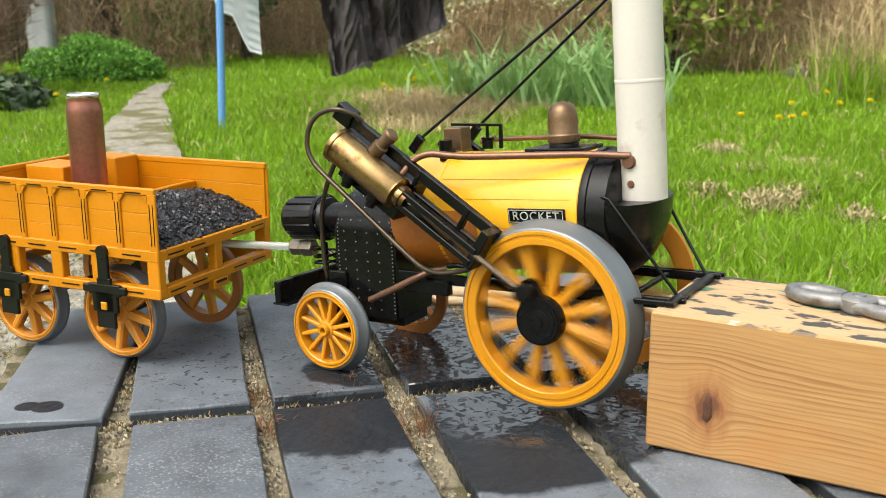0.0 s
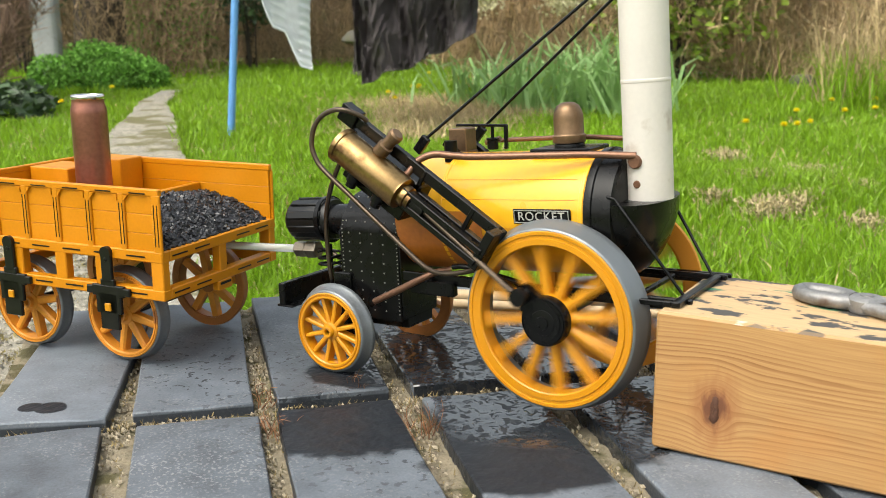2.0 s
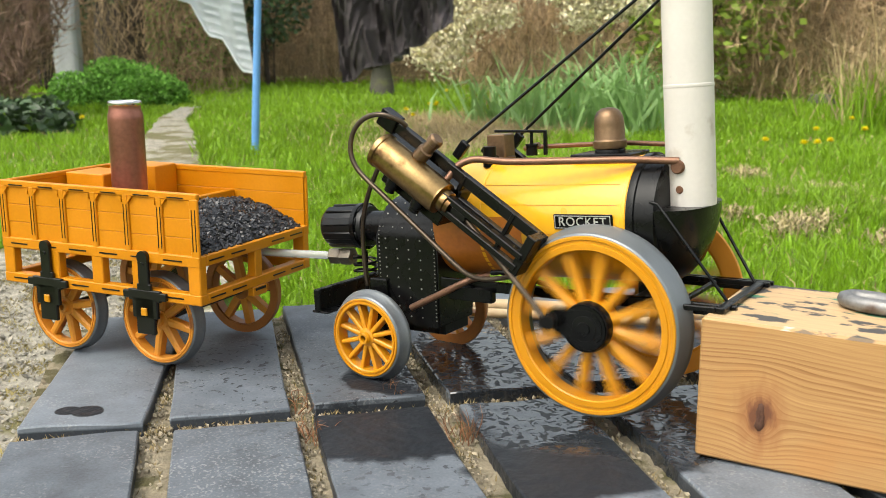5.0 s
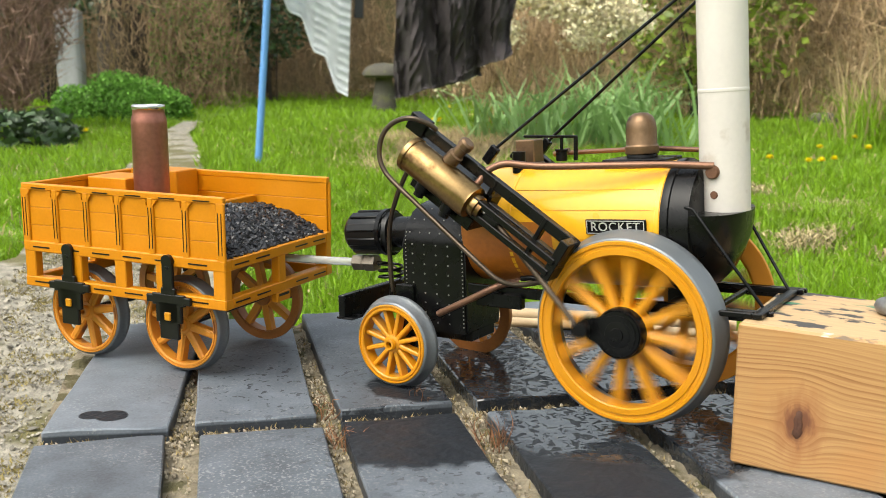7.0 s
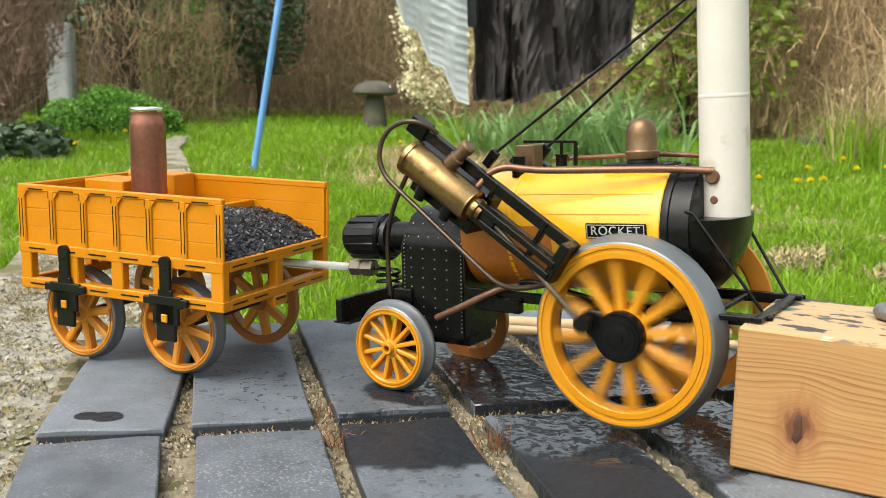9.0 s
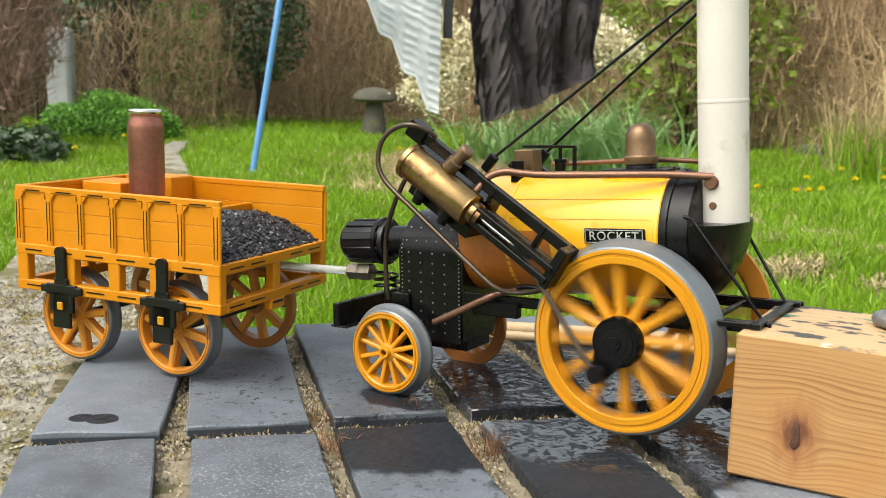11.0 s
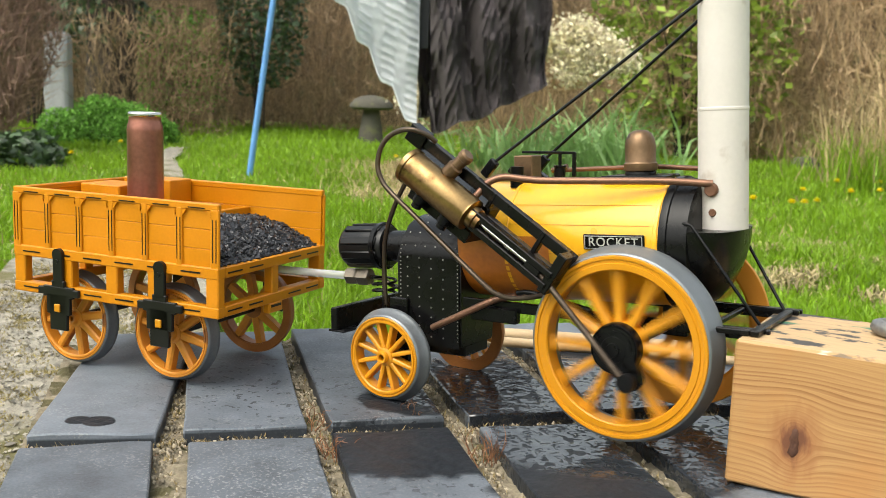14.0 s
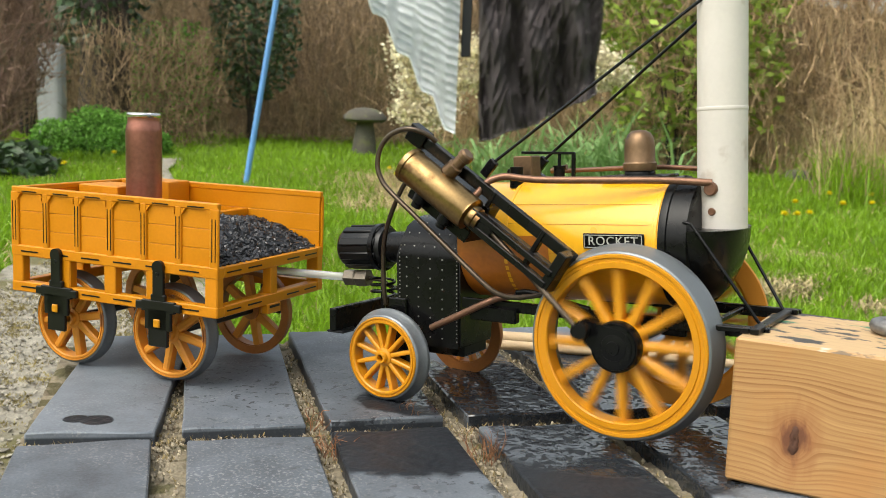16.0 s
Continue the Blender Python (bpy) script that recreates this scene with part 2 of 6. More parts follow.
    r.inputs[2].default_value, r.inputs[3].default_value = 0.58, 0.40
    r2 = n.new("ShaderNodeMix")
    l.new(pool, r2.inputs[0])
    l.new(r.outputs[0], r2.inputs[2])
    r2.inputs[3].default_value = 0.02
    l.new(r2.outputs[0], p.inputs["Roughness"])
    w = n.new("ShaderNodeTexNoise")
    w.inputs["Scale"].default_value, w.inputs["Detail"].default_value = 120, 2
    l.new(geo.outputs["Position"], w.inputs["Vector"])
    bump = n.new("ShaderNodeBump")
    bump.inputs["Strength"].default_value, bump.inputs["Distance"].default_value = 1.0, 0.0012
    l.new(two("MULTIPLY", w.outputs["Fac"], film), bump.inputs["Height"])
    sheen = n.new("ShaderNodeMix")
    l.new(wet, sheen.inputs[0])
    sheen.inputs[2].default_value, sheen.inputs[3].default_value = 0.4, 0.10
    shine = n.new("ShaderNodeMix")
    l.new(pool, shine.inputs[0])
    l.new(sheen.outputs[0], shine.inputs[2])
    shine.inputs[3].default_value = 0.9
    l.new(shine.outputs[0], p.inputs["Specular IOR Level"])
    l.new(p.inputs["Normal"].links[0].from_socket, bump.inputs["Normal"])
    level = n.new("ShaderNodeMix")
    level.data_type = "VECTOR"
    l.new(two("MULTIPLY", pool, 0.6), level.inputs[0])
    l.new(bump.outputs[0], level.inputs[4])
    l.new(geo.outputs["Normal"], level.inputs[5])
    l.new(level.outputs[1], p.inputs["Normal"])
    return m


def wood_material():
    """Sawn pine: growth lines along the beam that part round a knot, with a paler, paint-splashed top."""
    m = bpy.data.materials.new("sawn_pine")
    m.use_nodes = True
    n, l = m.node_tree.nodes, m.node_tree.links
    p = n["Principled BSDF"]
    tc, xyz = n.new("ShaderNodeTexCoord"), n.new("ShaderNodeSeparateXYZ")
    l.new(tc.outputs["Object"], xyz.inputs[0])

    def two(op, a, b=0.0, clamp=False):
        t = n.new("ShaderNodeMath")
        t.operation, t.use_clamp = op, clamp
        for k, v in ((0, a), (1, b)):
            if isinstance(v, (int, float)):
                t.inputs[k].default_value = v
            else:
                l.new(v, t.inputs[k])
        return t.outputs[0]

    def noise_of(vector, scale, detail=4):
        t = n.new("ShaderNodeTexNoise")
        t.inputs["Scale"].default_value, t.inputs["Detail"].default_value = scale, detail
        l.new(vector, t.inputs["Vector"])
        return t.outputs["Fac"]

    def vec(x, y, z):
        t = n.new("ShaderNodeCombineXYZ")
        for k, v in enumerate((x, y, z)):
            if isinstance(v, (int, float)):
                t.inputs[k].default_value = v
            else:
                l.new(v, t.inputs[k])
        return t.outputs[0]

    def span(x, a, b, top=1.0):
        t = n.new("ShaderNodeMapRange")
        t.inputs["From Min"].default_value, t.inputs["From Max"].default_value, t.inputs["To Max"].default_value = a, b, top
        l.new(x, t.inputs["Value"])
        return t.outputs[0]

    def blend(fac, a, b, how="MIX"):
        t = n.new("ShaderNodeMix")
        t.data_type, t.blend_type = "RGBA", how
        for k, v in ((0, fac), (6, a), (7, b)):
            if isinstance(v, (int, float)):
                t.inputs[k].default_value = v
            elif isinstance(v, tuple):
                t.inputs[k].default_value = (*v, 1)
            else:
                l.new(v, t.inputs[k])
        return t.outputs[2]

    X, Y, Z = xyz.outputs
    wobble = two("MULTIPLY", two("SUBTRACT", noise_of(tc.outputs["Object"], 38, 3), 0.5), 0.006)
    dx = two("ADD", two("SUBTRACT", X, 0.0285), wobble)
    dz = two("SUBTRACT", Z, 0.0245)
    r2 = two("ADD", two("ADD", two("MULTIPLY", dx, dx), two("MULTIPLY", two("MULTIPLY", dz, dz), 0.45)), 0.000004)
    parted = two("MULTIPLY", dz, two("SUBTRACT", 1.0, two("DIVIDE", 0.000040, r2)))   # lines flow round the knot
    slow = two("MULTIPLY", noise_of(vec(two("MULTIPLY", X, 6.0), two("MULTIPLY", Y, 9.0), two("MULTIPLY", Z, 10.0)), 1.0, 2), 0.005)
    g = two("ADD", two("ADD", parted, two("MULTIPLY", Y, 0.35)), slow)
    # bands, their width changing up the beam, and fine fibre along it
    pitch = two("ADD", g, two("MULTIPLY", noise_of(vec(two("MULTIPLY", X, 0.12), 0.0, g), 60, 3), 0.012))
    saw = two("FRACT", two("MULTIPLY", pitch, 400.0))
    line = two("MULTIPLY", span(saw, 0.45, 0.93), span(saw, 1.0, 0.94))
    strength = span(noise_of(vec(two("MULTIPLY", X, 5.0), 3.0, two("MULTIPLY", g, 60.0)), 1.0, 3), 0.36, 0.62)
    line = two("MULTIPLY", line, two("ADD", two("MULTIPLY", strength, 0.75), 0.12))
    fibre = noise_of(vec(two("MULTIPLY", X, 30.0), two("MULTIPLY", Y, 500.0), two("MULTIPLY", parted, 1500.0)), 1.0, 4)
    col = blend(span(fibre, 0.3, 0.7), (0.385, 0.202, 0.071), (0.485, 0.280, 0.107))
    stain = noise_of(tc.outputs["Object"], 30, 5)
    col = blend(span(stain, 0.50, 0.66, 0.45), col, (0.46, 0.21, 0.06))
    col = blend(line, col, (0.235, 0.095, 0.028))
    # resin-dark knot with a ragged rim
    near = two("POWER", r2, 0.5)
    ragged = two("ADD", near, two("MULTIPLY", two("SUBTRACT", noise_of(vec(two("MULTIPLY", X, 260.0), 0.0, two("MULTIPLY", Z, 90.0)), 1.0, 4), 0.5), 0.012))
    col = blend(span(ragged, 0.0135, 0.0065, 0.65), col, (0.30, 0.115, 0.04))
    col = blend(span(ragged, 0.0070, 0.0035, 0.9), col, (0.13, 0.045, 0.02))
    # faces turned up are mixed up to halfway to a paler tan
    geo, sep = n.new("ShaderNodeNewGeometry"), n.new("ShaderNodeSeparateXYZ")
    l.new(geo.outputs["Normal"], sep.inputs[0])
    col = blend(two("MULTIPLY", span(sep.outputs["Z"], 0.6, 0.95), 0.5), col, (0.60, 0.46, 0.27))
    # paint splashes on the upper face only
    smear = vec(two("MULTIPLY", X, 0.5), Y, Z)
    for colour, s, edge in (((0.06, 0.055, 0.05), 110, 0.545), ((0.05, 0.19, 0.10), 62, 0.60), ((0.75, 0.75, 0.72), 34, 0.625)):
        t = n.new("ShaderNodeTexNoise")
        t.inputs["Scale"].default_value, t.inputs["Detail"].default_value = s, 7
        l.new(smear, t.inputs["Vector"])
        r = n.new("ShaderNodeMapRange")
        r.inputs["From Min"].default_value, r.inputs["From Max"].default_value = edge, edge + 0.03
        l.new(t.outputs["Fac"], r.inputs["Value"])
        mul = n.new("ShaderNodeMath")
        mul.operation, mul.use_clamp = "MULTIPLY", True
        l.new(r.outputs[0], mul.inputs[0])
        l.new(sep.outputs["Z"], mul.inputs[1])
        mk = n.new("ShaderNodeMix")
        mk.data_type = "RGBA"
        l.new(mul.outputs[0], mk.inputs[0])
        l.new(col, mk.inputs[6])
        mk.inputs[7].default_value = (*colour, 1)
        col = mk.outputs[2]
    l.new(col, p.inputs["Base Color"])
    p.inputs["Roughness"].default_value = 0.62
    b = n.new("ShaderNodeBump")
    b.inputs["Strength"].default_value, b.inputs["Distance"].default_value = 0.15, 0.0004
    l.new(fibre, b.inputs["Height"])
    l.new(b.outputs[0], p.inputs["Normal"])
    return m


BRICK = brick_material()
PINE = wood_material()


# ---- shapes ----
def part(name, bm, material, parent=None, label="", smooth=None, turned=True):
    """Links a bmesh as one mesh object under a thing or a part."""
    me = bpy.data.meshes.new(name)
    if turned:
        bmesh.ops.recalc_face_normals(bm, faces=bm.faces)
    bm.to_mesh(me)
    bm.free()
    me.materials.append(material)
    if smooth is not None:
        me.polygons.foreach_set("use_smooth", [True] * len(me.polygons))
        me.set_sharp_from_angle(angle=radians(smooth))
    ob = new(name, me)
    ob.parent = parent
    if label:
        ob["label"] = label
    return ob


def thing(name, m, label, category, group="", kind=""):
    ob = new(name)
    ob.empty_display_size = 0.02
    ob.matrix_world = m
    return tagged(ob, label, category, group, kind)


def box(bm, x0, x1, y0, y1, z0, z1, bevel=0.0, m=None):
    """A box between two corners, with its edges rounded."""
    vs = [bm.verts.new((x, y, z)) for x in (x0, x1) for y in (y0, y1) for z in (z0, z1)]
    f = [bm.faces.new([vs[i] for i in q]) for q in ((0, 1, 3, 2), (4, 6, 7, 5), (0, 4, 5, 1), (2, 3, 7, 6), (0, 2, 6, 4), (1, 5, 7, 3))]
    made = vs
    if bevel:
        out = bmesh.ops.bevel(bm, geom=list({e for q in f for e in q.edges}), offset=bevel, segments=1, affect="EDGES", profile=0.5)
        made = list({v for q in out["faces"] for v in q.verts} | {v for v in vs if v.is_valid})
    if m is not None:
        bmesh.ops.transform(bm, matrix=m, verts=made)
    return bm


def lathe(bm, profile, seg=32, m=None, a0=0.0, a1=360.0):
    """Turns (radius, height) pairs about z."""
    full = abs(a1 - a0) >= 359.9
    cols = seg if full else seg + 1
    rings = []
    for r, h in profile:
        if r < 1e-7:
            rings.append([bm.verts.new((0, 0, h))] * cols)
        else:
            rings.append([bm.verts.new((r * math.cos(radians(a0 + (a1 - a0) * i / seg)), r * math.sin(radians(a0 + (a1 - a0) * i / seg)), h)) for i in range(cols)])
    for a, b in zip(rings, rings[1:]):
        for i in range(seg):
            j = (i + 1) % cols
            q = []
            for v in (a[i], a[j], b[j], b[i]):
                if v not in q:
                    q.append(v)
            if len(q) > 2:
                try:
                    bm.faces.new(q)
                except ValueError:
                    pass
    if m is not None:
        bmesh.ops.transform(bm, matrix=m, verts=list({v for r in rings for v in r}))
    return bm


def smooth_path(points, steps=6):
    """A curve through all the points."""
    p = [Vector(q) for q in points]
    if len(p) < 3:
        return p
    p = [2 * p[0] - p[1]] + p + [2 * p[-1] - p[-2]]
    out = []
    for i in range(1, len(p) - 2):
        a, b, c, d = p[i - 1:i + 3]
        for k in range(steps):
            t = k / steps
            out.append(0.5 * (2 * b + (c - a) * t + (2 * a - 5 * b + 4 * c - d) * t * t + (3 * b - a - 3 * c + d) * t ** 3))
    return out + [p[-2]]


def tube(bm, points, r, seg=10, curved=True, r_end=None):
    """A round bar along points, closed at both ends."""
    p = smooth_path(points) if curved else [Vector(q) for q in points]
    side = None
    rings = []
    for i, q in enumerate(p):
        way = (p[min(i + 1, len(p) - 1)] - p[max(i - 1, 0)]).normalized()
        if side is None:
            side = way.orthogonal().normalized()
        side = (side - way * side.dot(way)).normalized()
        up = way.cross(side)
        rr = r if r_end is None else r + (r_end - r) * i / max(1, len(p) - 1)
        rings.append([bm.verts.new(q + rr * (math.cos(2 * math.pi * k / seg) * side + math.sin(2 * math.pi * k / seg) * up)) for k in range(seg)])
    for a, b in zip(rings, rings[1:]):
        for k in range(seg):
            bm.faces.new((a[k], a[(k + 1) % seg], b[(k + 1) % seg], b[k]))
    bm.faces.new(rings[0][::-1])
    bm.faces.new(rings[-1])
    return bm


def B():
    return bmesh.new()


FACE = pose(0, 0, 0, 90)  # turned shapes whose axis lies across the train, outer face towards -y


def along(a, b):
    """The pose that lays a turned shape's z axis from a to b."""
    a, b = Vector(a), Vector(b)
    return Matrix.Translation(a) @ (b - a).to_track_quat("Z", "Y").to_matrix().to_4x4()


# ---- ground ----
GZ = -0.24
bm = B()
xs = [-200, -60, -25, -14, -10, -8, -6.5, -5.2, -4.2, -3.4, -2.7, -2.1, -1.6, -1.1, -0.7, -0.3, 0.2, 0.8, 1.6, 3, 6, 15, 60, 200]
ys = [-200, -60, -15, -5, -2, -1, -0.4, 0.1, 0.5, 0.9, 1.4, 2, 2.7, 3.5, 4.4, 5.4, 6.5, 8, 10, 14, 25, 60, 200]
grid = [[bm.verts.new((x, y, GZ + (0.02 * noise.noise((x * 1.3, y * 1.3, 0)) if abs(x) < 14 and abs(y) < 14 else 0))) for y in ys] for x in xs]
for i in range(len(xs) - 1):
    for j in range(len(ys) - 1):
        bm.faces.new((grid[i][j], grid[i + 1][j], grid[i + 1][j + 1], grid[i][j + 1]))
ground = tagged(part("ground", bm, SOIL, smooth=80), "lawn soil under rough spring grass", "ground", kind="structure")


def path_edge(s):
    """Middle and half width of the gravel path at s metres along it."""
    pts = [(-0.35, -1.2, 0.34), (-0.62, -0.15, 0.30), (-0.98, 0.28, 0.27), (-1.45, 0.82, 0.22), (-2.38, 1.70, 0.15), (-3.30, 2.58, 0.10), (-3.93, 3.14, 0.07), (-4.6, 3.9, 0.06)]
    k = min(int(s), len(pts) - 2)
    f = s - k
    return [pts[k][i] * (1 - f) + pts[k + 1][i] * f for i in range(3)]


bm = B()
rows_ = []
for i in range(57):
    x, y, w = path_edge(i * 7 / 56)
    x2, y2, _ = path_edge(min(7, i * 7 / 56 + 0.1))
    x1, y1, _ = path_edge(max(0, i * 7 / 56 - 0.1))
    side = Vector((y2 - y1, x1 - x2, 0)).normalized()
    ww = w * (1 + 0.25 * noise.noise((i * 0.6, 3, 0)))
    rows_.append([bm.verts.new((x + side.x * ww * k, y + side.y * ww * k, GZ + 0.03 + 0.003 * noise.noise((x * 5 + k * 3, y * 5, 1)))) for k in (-1, -0.5, 0, 0.5, 1)])
for a, b in zip(rows_, rows_[1:]):
    for k in range(4):
        bm.faces.new((a[k], a[k + 1], b[k + 1], b[k]))
path_ob = tagged(part("path", bm, GRAVEL, smooth=80), "worn gravel path with moss through the lawn", "path", kind="structure")

PATH_MOSS = mat("path_moss", (0.26, 0.21, 0.075), 0.9, 0, 20, 0.4, 200, 0, island=0.6)
# loose pebbles lying on the near stretch of the path
bm = B()
for i in range(9000):
    s = random.uniform(0.6, 3.4)
    x, y, w = path_edge(s)
    a = random.uniform(-w, w) * 0.95
    r = random.uniform(0.0010, 0.0030) * (1.7 if random.random() < 0.12 else 1.0)
    m = pose(x + a * 0.75, y + a * 0.3, GZ + 0.032 + r * 0.3, random.uniform(0, 40), random.uniform(0, 40), random.uniform(0, 360)) @ Matrix.Diagonal((r * random.uniform(0.8, 1.7), r, r * 0.6, 1))
    vs = [bm.verts.new(m @ Vector(v)) for v in ((1, 0, 0), (-1, 0, 0), (0, 1, 0), (0, -1, 0), (0, 0, 1), (0, 0, -1))]
    for q in ((0, 2, 4), (2, 1, 4), (1, 3, 4), (3, 0, 4), (2, 0, 5), (1, 2, 5), (3, 1, 5), (0, 3, 5)):
        bm.faces.new([vs[k] for k in q])
moss = B()
for i in range(2600):
    s = random.uniform(0.6, 3.6)
    x, y, w = path_edge(s)
    a = random.uniform(-w, w)
    q = Vector((x + a * 0.75, y + a * 0.3, GZ + 0.03))
    if noise.noise((q.x * 13, q.y * 13, 2)) < 0.0:
        continue
    for _ in range(22):
        c = q + Vector((random.gauss(0, 0.009), random.gauss(0, 0.009), 0))
        e = Vector((random.gauss(0, 0.0009), random.gauss(0, 0.0009), 0))
        moss.faces.new([moss.verts.new(v) for v in (c - e, c + e, c + Vector((random.gauss(0, 0.003), random.gauss(0, 0.003), random.uniform(0.001, 0.006))))])
tagged(part("path_moss", moss, PATH_MOSS, turned=False), "yellowish dry moss patches on the path", "moss", kind="stuff")
tagged(part("pebbles", bm, PEBBLE, smooth=80), "loose pebbles scattered on the gravel path", "pebbles", kind="stuff")

# brick-on-edge coping: two courses, u across the bricks and v along them
U = Vector((math.cos(radians(46.8)), math.sin(radians(46.8)), 0))
V = Vector((-U.y, U.x, 0))
coping = thing("brick_coping", Matrix.Identity(4), "two courses of dark blue engineering bricks with wide mossy joints", "brick paving", kind="structure")
ROW1 = Vector((-0.2355, -0.2005, 0))  # front corner of the rear course
PITCH, BW = 0.0732, 0.0606


def in_course(u, v, z=0.0):
    q = ROW1 + U * u + V * v
    return Vector((q.x, q.y, z))


bm = B()
corner = [in_course(u, v) for u, v in ((-0.003, -0.30), (0.435, -0.30), (0.435, 0.207), (-0.003, 0.207))]
n_u, n_v = 130, 150
g2 = []
for i in range(n_u + 1):
    row = []
    for j in range(n_v + 1):
        a, b2 = i / n_u, j / n_v
        q = (corner[0] * (1 - a) + corner[1] * a) * (1 - b2) + (corner[3] * (1 - a) + corner[2] * a) * b2
        h = -0.0085 + 0.0028 * noise.noise((q.x * 90, q.y * 90, 0)) + 0.0016 * noise.noise((q.x * 260, q.y * 260, 4))
        row.append(bm.verts.new((q.x, q.y, h)))
    g2.append(row)
for i in range(n_u):
    for j in range(n_v):
        bm.faces.new((g2[i][j], g2[i + 1][j], g2[i + 1][j + 1], g2[i][j + 1]))
low = [bm.verts.new((q.x, q.y, GZ - 0.05)) for q in corner]
ring = [g2[i][0] for i in range(n_u + 1)], [g2[n_u][j] for j in range(n_v + 1)], [g2[i][n_v] for i in range(n_u, -1, -1)], [g2[0][j] for j in range(n_v, -1, -1)]
for k, edge in enumerate(ring):
    bm.faces.new([*edge, low[(k + 1) % 4], low[k]])
part("mortar", bm, MORTAR, coping, "crumbling sandy mortar with moss", smooth=60)


def brick_mesh(length, seed):
    """One brick on edge, corners worn, top slightly uneven."""
    bm = B()
    box(bm, 0, BW, 0, length, -0.075, 0, 0.0008)
    bmesh.ops.subdivide_edges(bm, edges=[e for e in bm.edges if e.calc_length() > 0.03 and abs(e.verts[0].co.z - e.verts[1].co.z) < 0.01], cuts=5, use_grid_fill=True)
    for v in bm.verts:
        o = Vector((0, seed * 1.7, 0))
        v.co += 0.0007 * Vector(noise.noise_vector(v.co * 55 + o))
        if v.co.z > -0.003:
            v.co.z += 0.0006 * noise.noise(v.co * 30 + o)
    return bm


brick_no = 0
for course, (v0, length, turns) in enumerate(((0.0, 0.205, (-5.0, -0.5, 0.3, 0.5, -0.4, 0.6, 0.2, -0.3, 0.4, 0.1)), (-0.228, 0.213, (0.4, -0.6, 0.5, 0.3, -0.5, 0.4, -0.2, 0.5, 0.1, -0.3)))):
    for i in range(6):
        at = in_course(0.0005 + PITCH * i + (0.003 if course and i > 2 else 0.0), v0, (0.0, -0.001, 0.0, -0.0004, 0.0003, -0.0006)[i % 6] - 0.0010 * course)
        ob = part("brick", brick_mesh(length, brick_no), BRICK, coping, smooth=40)
        ob.matrix_world = pose(*at, 0, 0, 46.8 + turns[i])
        brick_no += 1

# moss tufts and red weed in the joints
GRIT = mat("sandy_grit", (0.33, 0.28, 0.20), 0.9, 0, 200, 0.4, 900, 0.3, island=0.7)
bm = B()
bm2 = B()
joints = [in_course(PITCH * i + BW + 0.006 + random.uniform(-0.005, 0.005), random.uniform(-0.21, 0.19), -0.006) for i in range(6) for _ in range(170)]
joints += [in_course(random.uniform(0, 0.45), -0.0075 + random.uniform(-0.006, 0.006), -0.006) for _ in range(420)]
for q in joints:
    for _ in range(3):
        a, hh = random.uniform(0, 6.28), random.uniform(0.0004, 0.0030)
        d = Vector((math.cos(a), math.sin(a), 0))
        e = Vector((-d.y, d.x, 0)) * random.uniform(0.0002, 0.0005)
        tip = q + d * random.uniform(0.0008, 0.0032) + Vector((0, 0, hh))
        bm.faces.new([bm.verts.new(p_) for p_ in (q + e, q - e, tip)])
grit = B()
for q in joints * 3:
    r = random.uniform(0.0004, 0.0013)
    m = pose(q.x + random.uniform(-0.004, 0.004), q.y + random.uniform(-0.004, 0.004), -0.0078 + random.uniform(0, 0.0016), random.uniform(0, 90), random.uniform(0, 90), 0) @ Matrix.Diagonal((r * 1.3, r, r * 0.8, 1))
    vs = [grit.verts.new(m @ Vector(v)) for v in ((1, 0, 0), (-1, 0, 0), (0, 1, 0), (0, -1, 0), (0, 0, 1), (0, 0, -1))]
    for k in ((0, 2, 4), (2, 1, 4), (1, 3, 4), (3, 0, 4), (2, 0, 5), (1, 2, 5), (3, 1, 5), (0, 3, 5)):
        grit.faces.new([vs[i] for i in k])
tagged(part("joint_grit", grit, GRIT), "loose sandy grit in the brick joints", "grit", kind="stuff")
tagged(part("joint_moss", bm, MOSS), "dry brown moss in the brick joints", "moss", kind="stuff")
for u0, v0, n, h in ((PITCH * 3 - 0.006, -0.055, 26, 0.020), (PITCH * 2 - 0.004, -0.035, 22, 0.014), (PITCH * 2 - 0.006, 0.006, 14, 0.012), (PITCH * 4 + 0.03, -0.052, 16, 0.014), (PITCH * 2 + 0.045, 0.01, 10, 0.018)):
    for _ in range(n):
        q = in_course(u0 + random.gauss(0, 0.004), v0 + random.gauss(0, 0.006), -0.005)
        tip = q + Vector((random.gauss(0, 0.004), random.gauss(0, 0.004), random.uniform(0.3, 0.8) * h))
        mid = (q + tip) / 2 + Vector((random.gauss(0, 0.002), 0, 0.002))
        tube(bm2, (q, mid, tip), 0.0003, 3, True, 0.0001)
tagged(part("red_weed", bm2, RED_WEED), "small reddish weeds growing in the brick joints", "weeds", kind="stuff")


# ---- wooden beam, sticks and tool ----
beam = thing("wooden_beam", pose(0.0550, -0.0475, 0, 0, 0, 2.2), "sawn pine beam with a knot and paint-splashed top", "wooden beam")
bm = box(B(), 0, 0.23, 0, 0.078, 0.0003, 0.066, 0.0012)
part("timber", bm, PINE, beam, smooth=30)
bm = B()
lathe(bm, ((0, 0.0002), (0.0012, 0.0007), (0.0022, 0.0008), (0.0030, 0.0004), (0.0036, -0.0004)), 22, pose(0.0285, 0, 0.0240, 90) @ Matrix.Diagonal((0.62, 2.0, 1, 1)))
for v in bm.verts:
    v.co += Vector((0.0011, 0.0003, 0.0016)) * noise.noise(v.co * 420)
